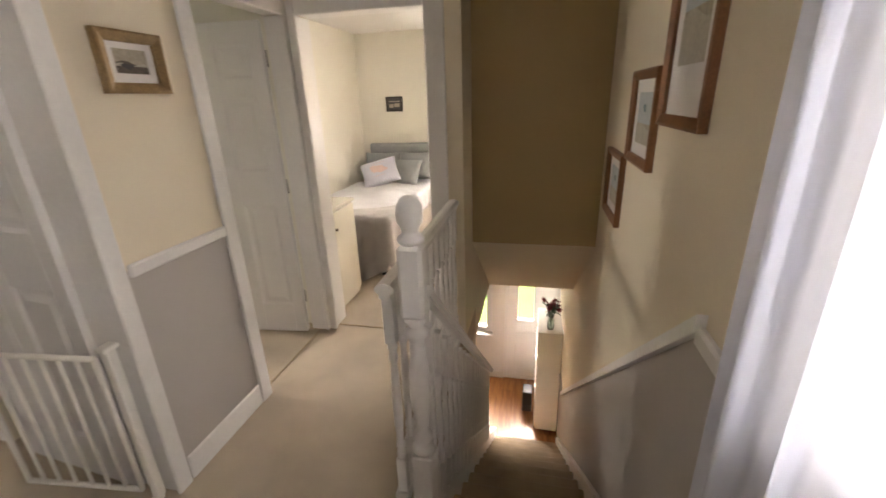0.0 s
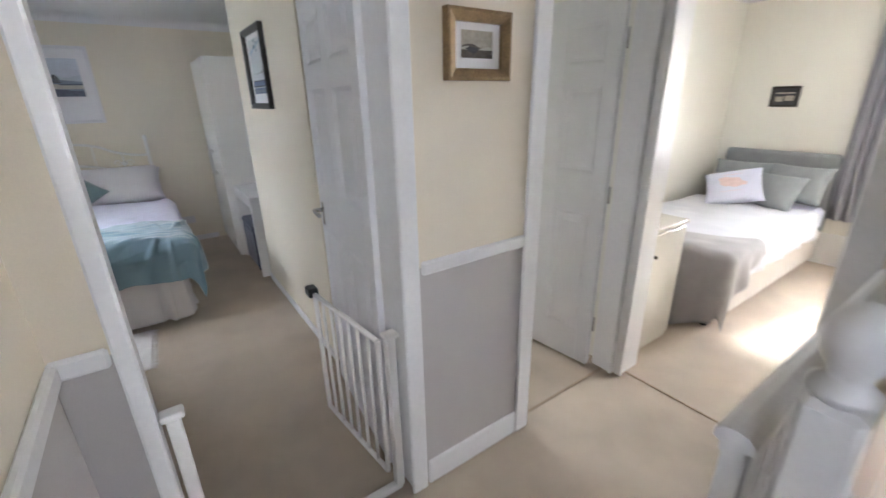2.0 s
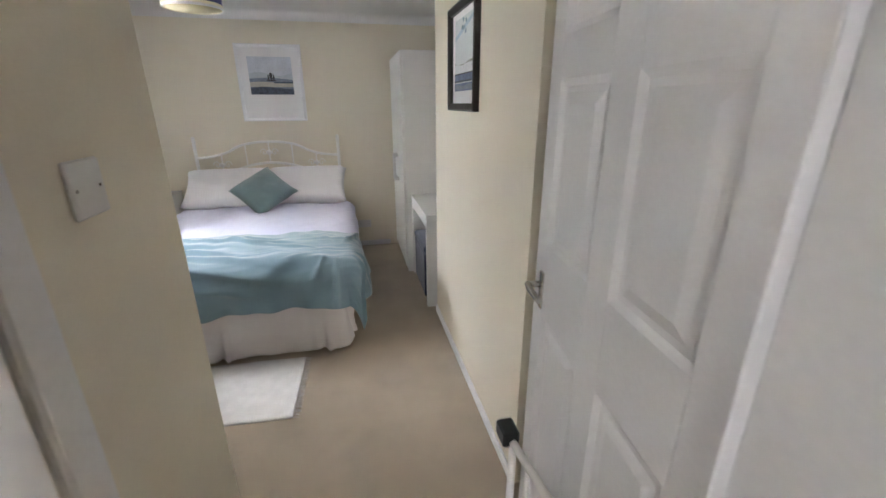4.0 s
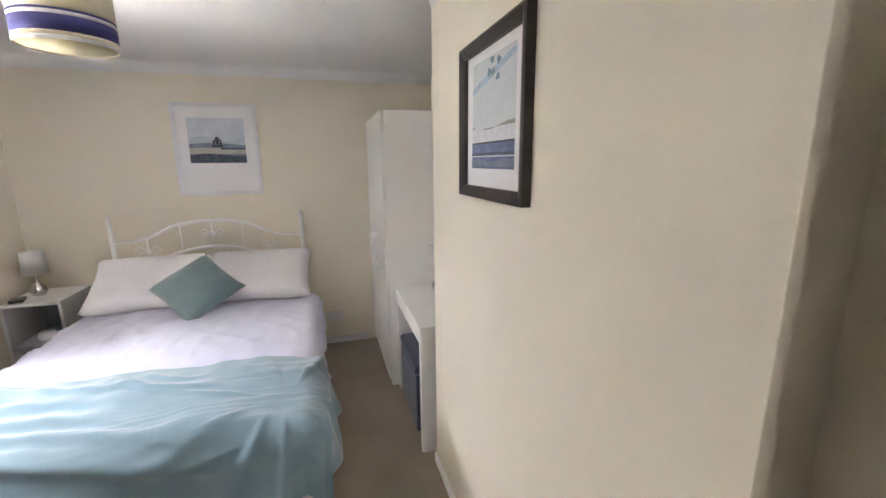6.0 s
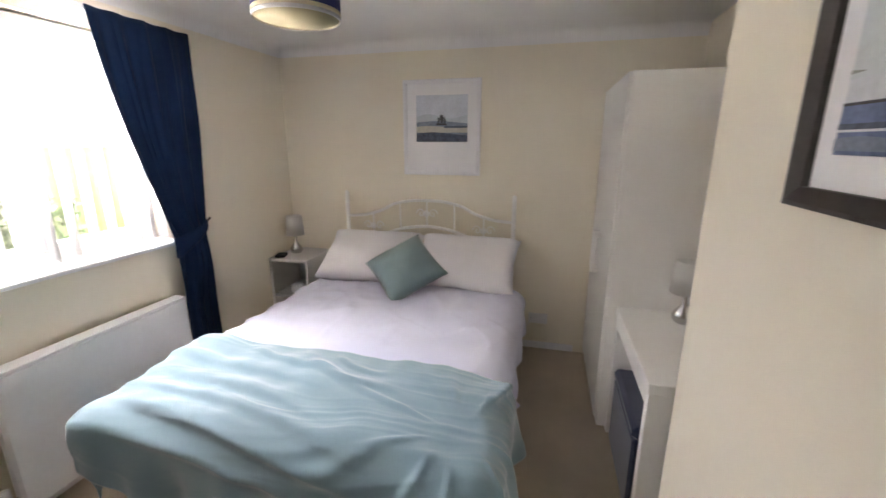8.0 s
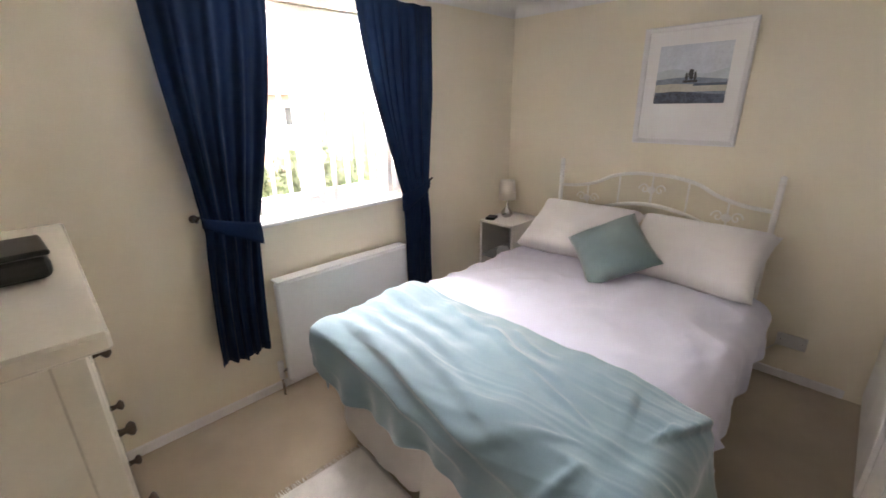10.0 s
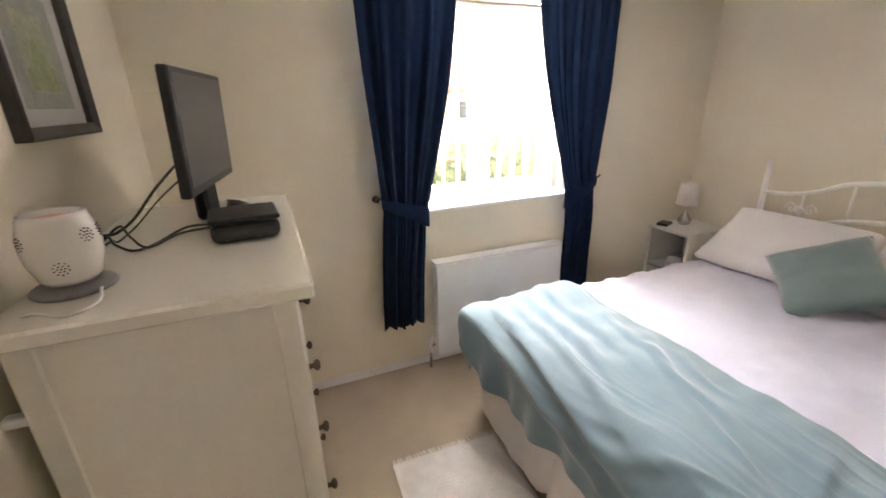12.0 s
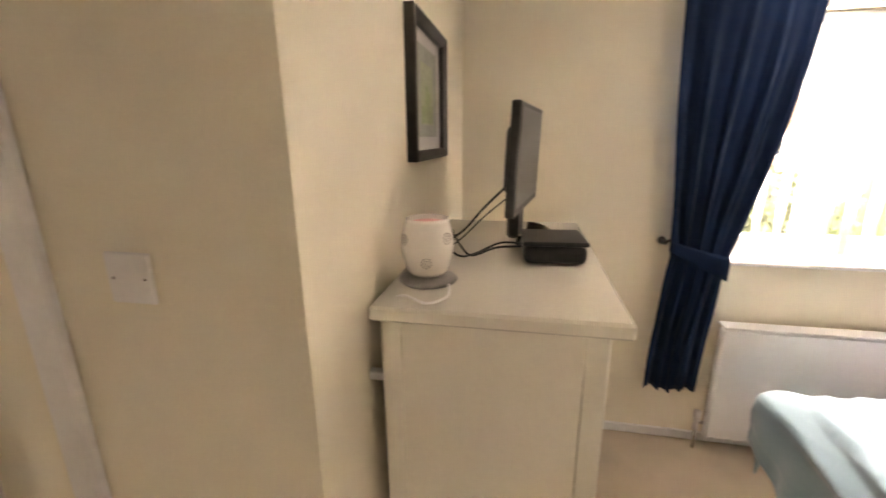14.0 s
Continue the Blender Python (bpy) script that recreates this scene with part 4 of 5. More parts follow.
def table_lamp(at, label, base=CHROME):
    t = thing("table_lamp", None, None, label, "lamp", "small table lamps", at=at)
    part("base", lathe([(0.0, 0.0), (0.034, 0.0), (0.046, 0.014), (0.049, 0.032), (0.042, 0.054), (0.026, 0.074), (0.012, 0.092), (0.009, 0.115), (0.008, 0.19), (0, 0.19)], 20), base, t)
    part("shade", lathe([(0.075, 0.155), (0.062, 0.315), (0.060, 0.315), (0.073, 0.157)], 28, hollow=True), SHADE, t, "white fabric drum shade")


table_lamp(pose(-4.70, -0.85, 0.725), "small white-shaded silver lamp on the bedside table")
bm = bmesh.new()
box(bm, -0.05, 0.06, -0.04, 0.04, 0, 0.022, bevel=0.008, segs=2)
thing("phone_handset", bm, BLACKP, "black handset lying on the bedside table", "handset", at=pose(-4.56, -0.90, 0.725, 0, 0, 20))
bm = lathe([(0, 0), (0.05, 0), (0.055, 0.03), (0.045, 0.06), (0, 0.062)], 16)
thing("small_box", bm, RADI, "pale grey object on the bedside table's shelf", "box", at=pose(-4.60, -0.80, 0.42))


def wardrobe():
    w = thing("wardrobe", None, None, "tall white wardrobe in the alcove", "wardrobe", at=pose(-4.88, 1.52, 0))
    W, D, H = 0.88, 0.59, 1.963
    part("body", boxes((0, W, 0.02, D, 0, H), bevel=0.003), WHITEF, w)
    for x0, x1, hx in ((0.002, W / 2 - 0.002, W / 2 - 0.05), (W / 2 + 0.002, W - 0.002, W / 2 + 0.05)):
        dr = part("door", boxes((x0, x1, 0, 0.0185, 0.06, H - 0.004), bevel=0.002), WHITEF, w)
        part("handle", boxes((hx - 0.011, hx + 0.011, -0.045, -0.030, 0.83, 1.08), (hx - 0.011, hx + 0.011, -0.032, -0.0005, 0.83, 0.855), (hx - 0.011, hx + 0.011, -0.032, -0.0005, 1.055, 1.08), bevel=0.003), WHITEF, dr)


wardrobe()


def dressing_table():
    d = thing("dressing_table", None, None, "white slab-sided dressing table in the alcove", "table", at=pose(-3.993, 1.583, 0))
    part("top", boxes((0, 0.77, 0, 0.5, 0.715, 0.76), bevel=0.003), WHITEF, d)
    part("drawer_front", boxes((0.045, 0.725, 0.003, 0.022, 0.655, 0.7145), bevel=0.002), WHITEF, d)
    part("end_panel", boxes((0.725, 0.768, 0.004, 0.5, 0, 0.7145), bevel=0.002), WHITEF, d)
    part("end_panel", boxes((0.002, 0.045, 0.004, 0.5, 0, 0.7145), bevel=0.002), WHITEF, d)


dressing_table()
st = thing("stool", None, None, "navy upholstered box stool under the dressing table", "stool", at=pose(-3.62, 1.80, 0))
part("body", boxes((-0.255, 0.255, -0.21, 0.18, 0.03, 0.40), bevel=0.012), NAVYV, st)
part("lid", boxes((-0.26, 0.26, -0.215, 0.185, 0.402, 0.46), bevel=0.018), NAVYV, st)
for x, y in ((-0.17, -0.18), (0.17, -0.18), (-0.17, 0.15), (0.17, 0.15)):
    part("foot", boxes((x - 0.02, x + 0.02, y - 0.02, y + 0.02, 0, 0.0295)), BLACKP, st)
table_lamp(pose(-3.86, 1.865, 0.76), "small white-shaded chrome lamp on the dressing table")


def radiator():
    r = thing("radiator", None, None, "flat white panel radiator under the window", "radiator", at=pose(-3.60, -0.99, 0.09))
    W, H = 0.93, 0.635
    bm = boxes((0, W, 0.055, 0.11, 0, H), bevel=0.012)
    part("panel", bm, RADI, r)
    part("top_grille", boxes((0.004, W - 0.004, 0.03, 0.113, H, H + 0.012), bevel=0.003), RADI, r)
    for x in (0.10, W - 0.10):
        part("bracket", boxes((x - 0.015, x + 0.015, 0, 0.054, 0.1, H - 0.1)), RADI, r)
    part("valve", lathe([(0.0, 0), (0.014, 0), (0.016, 0.02), (0.011, 0.05), (0.018, 0.055), (0.018, 0.11), (0.0, 0.115)], 12, at=pose(W + 0.035, 0.075, 0.03)), PLASTIC, r, "white radiator valve")
    part("pipe", tube([(W + 0.035, 0.075, -0.088), (W + 0.035, 0.075, 0.04)], 0.008, 8), CHROME, r)
    part("pipe_elbow", tube([(W - 0.01, 0.075, 0.075), (W + 0.035, 0.075, 0.075)], 0.008, 8), CHROME, r)


radiator()


def curtain(name, top, tie, bottom, label, ties, z=(2.228, 1.06, 0.355), y=-0.90, mat=NAVY):
    """One drawn-back curtain: top, tie and bottom are its x ranges at the heights z."""
    c = thing(name, None, None, label, "curtain", "navy curtains")

    def place(u, v):
        zz = z[0] + (z[2] - z[0]) * v
        k = (z[0] - zz) / (z[0] - z[1])
        if k < 1:
            e = k ** 1.5
            a, b = top[0] + (tie[0] - top[0]) * e, top[1] + (tie[1] - top[1]) * e
        else:
            e = ((zz - z[1]) / (z[2] - z[1])) ** 0.6
            a, b = tie[0] + (bottom[0] - tie[0]) * e, tie[1] + (bottom[1] - tie[1]) * e
        pinch = 1 - 0.5 * math.exp(-((zz - z[1]) / 0.12) ** 2)
        head = 1 - ease(0.0, 0.04, v)
        ph = u * 27 + 0.8 * math.sin(v * 4 + u * 5)
        dep = (0.016 * math.sin(ph) + 0.007 * math.sin(ph * 2.3 + 1)) * pinch * (1 - 0.72 * head) * (0.55 + 0.45 * ease(0.02, 0.3, v)) + 0.01 * noise.noise((u * 6, v * 5, 2)) + 0.045 * math.sin(u * 3.14) * math.exp(-((zz - z[1] + 0.1) / 0.18) ** 2)
        return Vector((a + (b - a) * u + 0.006 * math.sin(ph + 1.2), y + dep, zz + 0.002 * math.sin(ph) * head + 0.01 * math.sin(u * 9) * v))
    part("cloth", sheet(110, 60, place, thick=0.004), mat, c, smooth=True)
    a, b = tie

    def band(u, v):
        t = u * 6.28318
        h = 0.5 + 0.5 * math.cos(t) * ties
        sag = z[1] + 0.075 * h - 0.03 * (1 - h) + (v - 0.5) * (0.12 - 0.07 * h)
        return Vector(((a + b) / 2 + ((b - a) / 2 + 0.006) * math.cos(t), y + 0.036 * math.sin(t) + 0.010 + 0.004 * math.sin(v * 3.14), sag))
    part("tieback", sheet(36, 6, band, thick=0.003), mat, c, smooth=True)
    return c


curtain("curtain", (-2.845, -2.315), (-2.64, -2.385), (-2.60, -2.335), "navy cloth curtain tied back beside the window", 1)
curtain("curtain", (-3.905, -3.335), (-3.83, -3.60), (-3.85, -3.60), "navy cloth curtain tied back beside the window", -1)
for x in (-2.368, -3.852):
    bm = tube(spline([(x, -0.99, 1.14), (x, -0.93, 1.135), (x + 0.012, -0.885, 1.15), (x, -0.87, 1.17)], 5), 0.007, 8)
    lathe([(0, 0), (0.02, 0), (0.02, 0.006), (0, 0.008)], 14, bm, at=pose(x, -0.99, 1.14, -90, 0, 0))
    thing("tieback_hook", bm, BRONZE, "dark metal curtain hook on the wall", "hook", "curtain hooks", smooth=True)
rod = thing("curtain_track", None, None, "white curtain track above the window", "curtain track", at=pose(0, 0, 0))
part("rail", boxes((-3.92, -2.30, -0.935, -0.915, 2.205, 2.235), bevel=0.004), UPVC, rod)
for x in (-3.8, -3.1, -2.4):
    part("bracket", boxes((x - 0.012, x + 0.012, -0.99, -0.935, 2.21, 2.235)), UPVC, rod)


def vertical_blind():
    b = thing("vertical_blind", None, None, "white vertical slat blind turned half open in the window", "blind", at=pose(0, 0, 0))
    part("headrail", boxes((WX0 + 0.01, WX1 - 0.01, -1.10, -1.05, WZ1 - 0.05, WZ1 - 0.005), bevel=0.005), UPVC, b)
    bm = bmesh.new()
    h = WZ1 - 0.05 - (WZ0 + 0.02)

    def slat(u, v):
        return Vector(((u - 0.5) * 0.089, 0.006 * math.sin(u * 3.14), v * h))
    me = mesh_of(sheet(4, 1, slat, thick=0.0012), "slat", BLIND)
    n = 13
    for k in range(n):
        s = new("slat", me)
        s.parent = b
        s.matrix_basis = pose(WX0 + 0.05 + k * (WX1 - WX0 - 0.1) / (n - 1), -1.075, WZ0 + 0.02, 0, 0, 80 + random.uniform(-3, 3))
    ch = bmesh.new()
    for side in (-0.04, 0.04):
        tube([(WX0 + 0.03, -1.075 + side, WZ0 + 0.035), (WX1 - 0.03, -1.075 + side, WZ0 + 0.035)], 0.0015, 5, ch)
    part("bottom_chain", ch, UPVC, b)


vertical_blind()


def chest():
    c = thing("chest_of_drawers", None, None, "tall ivory painted chest of drawers with dark knobs", "chest of drawers", at=pose(-1.365, -0.504, 0))
    D, W, H = 0.50, 0.92, 1.27     # depth towards -x, width along y
    part("top", boxes((-D - 0.035, 0.0, -0.03, W + 0.03, H, H + 0.035), bevel=0.006), IVORY, c)
    part("body", boxes((-D + 0.02, -0.02, 0.004, W - 0.004, 0.06, H - 0.001), bevel=0.003), IVORY, c)
    for y in (0.0, W - 0.05):
        part("corner_post", boxes((-D, -D + 0.05, y, y + 0.05, 0, H - 0.001), bevel=0.004), IVORY, c)
        part("corner_post", boxes((-0.065, -0.015, y, y + 0.05, 0, H - 0.001), bevel=0.004), IVORY, c)
    part("lower_rail", boxes((-D + 0.005, -D + 0.03, 0.05, W - 0.05, 0.06, 0.13), bevel=0.003), IVORY, c)
    z = 0.14
    rows = [(0.245, 1), (0.235, 1), (0.225, 1), (0.21, 1), (0.17, 2)]
    for h, n in rows:
        for k in range(n):
            a = 0.055 + k * (W - 0.11) / n
            b = a + (W - 0.11) / n - 0.006
            dr = part("drawer", boxes((-D - 0.004, -D + 0.018, a, b, z, z + h - 0.008), bevel=0.004), IVORY, c)
            for ky in ((a + 0.16, b - 0.16) if n == 1 else ((a + b) / 2,)):
                part("knob", lathe([(0, 0), (0.009, 0), (0.007, 0.012), (0.016, 0.02), (0.017, 0.026), (0.01, 0.032), (0, 0.033)], 12, at=pose(-D - 0.004, ky, z + h / 2, 0, -90, 0)), BRONZE, dr, "dark bronze knob")
        z += h
    part("clip", boxes((-0.02, 0.022, W - 0.02, W + 0.002, H - 0.16, H - 0.138), bevel=0.003), PLASTIC, c, "white plastic furniture clip")


chest()
TOPZ = 1.305


GLOSSB = surface("glossy_black_plastic", (0.012, 0.012, 0.013), 0.12, vary=0.05, bump=0.0, coat=0.5)


def television():
    t = thing("television", None, None, "small black flat-screen television on the chest of drawers", "television", at=pose(-1.672, -0.217, TOPZ, 0, 0, -8.3))
    m = pose(0, 0, 0.277, 0, -2, 0)
    part("bezel", box(bmesh.new(), -0.022, 0.006, -0.243, 0.243, -0.163, 0.163, bevel=0.006, segs=2), BLACKP, t, at=m)
    part("screen", boxes((-0.0235, -0.0222, -0.225, 0.225, -0.138, 0.148)), SCREEN, t, "blank dark grey screen", at=m)
    part("back_cover", box(bmesh.new(), 0.0, 0.04, -0.15, 0.13, -0.11, 0.10, bevel=0.02, segs=2), BLACKP, t, at=m)
    part("neck", box(bmesh.new(), 0.0, 0.04, -0.06, 0.06, 0.012, 0.18, bevel=0.01), BLACKP, t)

    def foot(u, v):
        a = -1.25 + 2.5 * u
        r = 0.125 + 0.010 * (v - 0.5)
        return Vector((0.03 - r * math.cos(a) * 1.0, r * math.sin(a) * 1.1, 0.004 + 0.030 * v))
    part("foot", sheet(24, 3, foot, thick=0.012), GLOSSB, t, smooth=True)


television()
sb = thing("set_top_box", None, None, "matt black rounded set-top box on the chest", "set-top box", at=pose(-1.765, 0.012, TOPZ, 0, 0, 4))
part("body", box(bmesh.new(), -0.085, 0.085, -0.085, 0.085, 0.004, 0.055, bevel=0.018, segs=3), BLACKP, sb)
part("lid", box(bmesh.new(), -0.088, 0.088, -0.088, 0.088, 0.0555, 0.068, bevel=0.006, segs=2), BLACKP, sb)


def burner():
    b = thing("wax_burner", None, None, "white pierced ceramic wax burner with pink wax on the chest", "wax burner", at=pose(-1.455, 0.262, TOPZ + 0.011, 0, 0, 200) @ Matrix.Scale(0.84, 4))
    part("body", lathe([(0.0, 0.012), (0.052, 0.012), (0.062, 0.025), (0.074, 0.07), (0.077, 0.10), (0.074, 0.13), (0.064, 0.165), (0.060, 0.176), (0.055, 0.172), (0.053, 0.160), (0.0, 0.158)], 32), CERAMIC, b)
    part("wax", lathe([(0, 0.158), (0.052, 0.1585), (0.05, 0.163), (0, 0.165)], 24), WAX, b, "pink melted wax")
    for az, zc in ((-12, 0.125), (42, 0.06), (95, 0.12), (150, 0.06), (205, 0.12), (260, 0.06), (310, 0.125)):
        hb = bmesh.new()
        for rr, many in ((0.0, 1), (0.0075, 6), (0.0145, 10)):
            for k in range(many):
                a = (k + (rr > 0.01) * 0.5) * 6.28318 / many
                da, dz = rr * math.cos(a) / 0.075, rr * math.sin(a)
                t = radians(az) + da
                z = zc + dz
                r = 0.0765 - 0.35 * abs(z - 0.10) ** 1.55 * 1.0
                lathe([(0.0, -0.004), (0.0017, -0.004), (0.0017, 0.0012), (0, 0.0012)], 6, hb, at=pose(r * math.cos(t), r * math.sin(t), z, 0, 90, math.degrees(t)))
        part("pierced_flower", hb, HOLE, b)


burner()
bm = lathe([(0, 0), (0.068, 0), (0.073, 0.005), (0.068, 0.0105), (0, 0.0105)], 28)
thing("coaster", bm, surface("grey_slate_coaster", (0.28, 0.27, 0.26), 0.5, vary=0.15, scale=20), "round grey coaster under the wax burner", "coaster", at=pose(-1.455, 0.262, TOPZ + 0.0005))


def cable(pts, r, label, mat=BLACKP):
    thing("cable", tube(spline(pts, 8), r, 6), mat, label, "cable", "cables on the chest", smooth=True)


Z = TOPZ
cable([(-1.685, 0.002, Z + 0.03), (-1.605, 0.012, Z + 0.025), (-1.535, 0.042, Z + 0.006), (-1.495, 0.012, Z + 0.03), (-1.465, -0.038, Z + 0.05), (-1.425, -0.038, Z + 0.02), (-1.361, -0.028, Z - 0.05)], 0.0035, "black lead curling behind the set-top box")
cable([(-1.685, -0.028, Z + 0.03), (-1.615, -0.028, Z + 0.03), (-1.545, 0.012, Z + 0.005), (-1.505, 0.052, Z + 0.005), (-1.465, 0.032, Z + 0.02), (-1.435, -0.008, Z + 0.03), (-1.361, 0.002, Z - 0.05)], 0.0035, "black lead curling behind the set-top box")
cable([(-1.625, -0.028, Z + 0.20), (-1.565, -0.018, Z + 0.14), (-1.505, -0.018, Z + 0.07), (-1.455, -0.028, Z + 0.035), (-1.415, -0.008, Z + 0.03), (-1.361, 0.012, Z - 0.04)], 0.004, "black lead hanging from the television")
cable([(-1.625, -0.058, Z + 0.16), (-1.565, -0.038, Z + 0.11), (-1.505, -0.028, Z + 0.05), (-1.465, 0.002, Z + 0.02), (-1.435, -0.038, Z + 0.012), (-1.361, -0.058, Z - 0.04)], 0.0025, "thin black lead hanging from the television")
cable([(-1.520, 0.332, Z + 0.018), (-1.525, 0.382, Z + 0.008), (-1.485, 0.417, Z + 0.004), (-1.425, 0.382, Z + 0.004), (-1.361, 0.362, Z - 0.03)], 0.003, "white lead of the wax burner", PLASTIC)


def rug():
    r = thing("rug", None, None, "white woven cotton rug with a fringe beside the bed", "rug", at=pose(-2.44, 0.223, 0.001, 0, 0, -2))

    def place(u, v):
        x, y = (u - 0.5) * 0.55, (v - 0.5) * 0.93
        return Vector((x, y, 0.010 + 0.004 * noise.noise((x * 5, y * 5, 3)) + 0.0015 * math.sin(y * 320)))
    part("weave", sheet(24, 120, place, thick=-0.008), RUG, r, smooth=True)
    fb = bmesh.new()
    for s in (-1, 1):
        for k in range(55):
            x = -0.27 + k * 0.01
            dx = random.uniform(-0.008, 0.008)
            tube([(x, s * 0.462, 0.008), (x + dx * 0.5, s * 0.477, 0.006), (x + dx, s * random.uniform(0.487, 0.502), 0.003)], 0.0022, 4, fb)
    tagged(part("fringe", fb, RUG, r, "knotted cotton fringe"), kind="stuff")


rug()


def pendant():
    p = thing("pendant_lamp", None, None, "cream drum pendant shade with navy and white bands", "ceiling lamp", at=pose(-3.20, 0.255, 0))
    R = 0.155
    zs = [(2.055, 2.068, SHADEW), (2.068, 2.082, SHADEC), (2.082, 2.135, SHADEN), (2.135, 2.148, SHADEW), (2.148, 2.156, SHADEN), (2.156, 2.255, SHADEC)]
    for k, (a, b, m) in enumerate(zs):
        part("shade_band" if k else "shade_rim", lathe([(R, a), (R, b), (R - 0.003, b), (R - 0.003, a)], 40, hollow=True), m, p)
    part("shade_lining", lathe([(R - 0.004, 2.056), (R - 0.004, 2.254), (R - 0.005, 2.254), (R - 0.005, 2.056)], 40, hollow=True), SHADEC, p, "cream lining")
    part("diffuser", lathe([(0, 2.061), (R - 0.006, 2.061), (R - 0.006, 2.064), (0, 2.064)], 40), SHADED, p, "olive-cream diffuser disc, darkened like the drum's dim inside")
    part("lamp_holder", lathe([(0, 2.15), (0.02, 2.15), (0.02, 2.23), (0.012, 2.25), (0, 2.25)], 16), PLASTIC, p)
    part("bulb", lathe([(0, 2.085), (0.02, 2.09), (0.03, 2.11), (0.022, 2.14), (0.014, 2.149), (0, 2.149)], 16), SHADE, p)
    part("flex", tube([(0, 0, 2.25), (0, 0, 2.345)], 0.004, 6), PLASTIC, p)
    part("ceiling_rose", lathe([(0, CZ - 0.03), (0.03, CZ - 0.028), (0.05, CZ - 0.001), (0, CZ - 0.001)], 20), PLASTIC, p)
    sp = bmesh.new()
    for k in range(3):
        a = k * 2.094
        tube([(0.02 * math.cos(a), 0.02 * math.sin(a), 2.24), (R * 0.98 * math.cos(a), R * 0.98 * math.sin(a), 2.25)], 0.002, 5, sp)
    part("spider", sp, METALW, p)


pendant()


# ---- pictures ----
def picture(name, at, w, h, fw, fd, mats, mount, art, label, inner=0.012, group=""):
    """A framed picture; x along its width, z up, its back on y = 0, the front towards -y. art: rows of ink, points in the print's unit square."""
    p = thing(name, None, None, label, "picture", group, at=at)
    fr = bmesh.new()
    prof = [(0, 0), (0, -fd), (fw * 0.25, -fd * 1.1), (fw * 0.75, -fd * 0.85), (fw, -fd * 0.7), (fw, -0.002)]
    ring = []
    for i, y in prof:
        ring.append([fr.verts.new((a, y, b)) for a, b in ((-w / 2 + i, -h / 2 + i), (w / 2 - i, -h / 2 + i), (w / 2 - i, h / 2 - i), (-w / 2 + i, h / 2 - i))])
    for a, b in zip(ring, ring[1:] + ring[:1]):
        for k in range(4):
            fr.faces.new((a[k], a[(k + 1) % 4], b[(k + 1) % 4], b[k]))
    part("frame", fr, mats[0], p)
    part("mount", boxes((-w / 2 + fw * 0.8, w / 2 - fw * 0.8, -0.006, -0.001, -h / 2 + fw * 0.8, h / 2 - fw * 0.8)), mats[1], p)
    x0, x1, z0, z1 = mount
    pb = bmesh.new()
    used = []
    for k, (ink, pts) in enumerate(art):
        if ink not in used:
            used.append(ink)
        pb.faces.new([pb.verts.new((x0 + a * (x1 - x0), -0.0065 - 0.0004 * k, z0 + b * (z1 - z0))) for a, b in pts]).material_index = used.index(ink)
    part("print", pb, [INK[i] for i in used], p)
    return p


def rect(a, b, c, d):
    return [(a, c), (b, c), (b, d), (a, d)]


def blob(cx, cy, rx, ry, n=10, s=0):
    return [(cx + rx * (1 + 0.25 * math.sin(k * 2.1 + s)) * math.cos(k * 6.28318 / n), cy + ry * (1 + 0.25 * math.cos(k * 1.7 + s)) * math.sin(k * 6.28318 / n)) for k in range(n)]


def wavy(y0, y1, amp, f, ph=0, n=14):
    return [(k / n, y0) for k in range(n + 1)] + [(1 - k / n, y1 + amp * math.sin((1 - k / n) * f + ph)) for k in range(n + 1)]


ship = [("pale_sky", rect(0, 1, 0, 1)), ("mist", wavy(0.4, 0.55, 0.05, 7)), ("blue_grey_sea", wavy(0, 0.42, 0.03, 4)), ("sand", wavy(0.2, 0.33, 0.015, 6)), ("slate_sea", wavy(0, 0.18, 0.03, 5)),
        ("slate_sea", rect(0.55, 1, 0.30, 0.34)), ("charcoal", blob(0.5, 0.50, 0.035, 0.11, 8)), ("charcoal", blob(0.44, 0.46, 0.02, 0.07, 8, 1)), ("charcoal", blob(0.56, 0.46, 0.02, 0.08, 8, 2)), ("charcoal", rect(0.40, 0.60, 0.36, 0.40))]
picture("framed_print", pose(-4.9, 0.365, 1.733, 0, 0, 90), 0.60, 0.70, 0.028, 0.025, (WFRAME, MAT), (-0.20, 0.20, -0.10, 0.24), ship, "white framed seascape print with a wide mount above the headboard")
shore = [("pale_wash", rect(0, 1, 0, 1)), ("blue_wash", [(0, 0.72), (0.35, 0.78), (0.7, 0.86), (1, 0.92), (1, 0.97), (0.7, 0.92), (0.35, 0.85), (0, 0.77)]), ("white_foam", wavy(0.24, 0.38, 0.025, 6, 2.2)), ("grey_green", wavy(0.375, 0.385, 0.025, 6, 2.2)),
         ("pale_wash", [(0, 0.36), (0.3, 0.365), (0.3, 0.40), (0, 0.385)]), ("ink_blue_sea", rect(0, 1, 0, 0.24)), ("charcoal", rect(0, 1, 0.235, 0.25)), ("slate_sea", rect(0, 1, 0.12, 0.15)), ("white_foam", rect(0, 1, 0.11, 0.122)), ("blue_grey_sea", wavy(0.02, 0.08, 0.01, 9))]
shore += [("teal_smudge", blob(x, z, 0.045, 0.032, 9, k)) for k, (x, z) in enumerate(((0.52, 0.955), (0.67, 0.925), (0.46, 0.86), (0.55, 0.85), (0.66, 0.79)))]
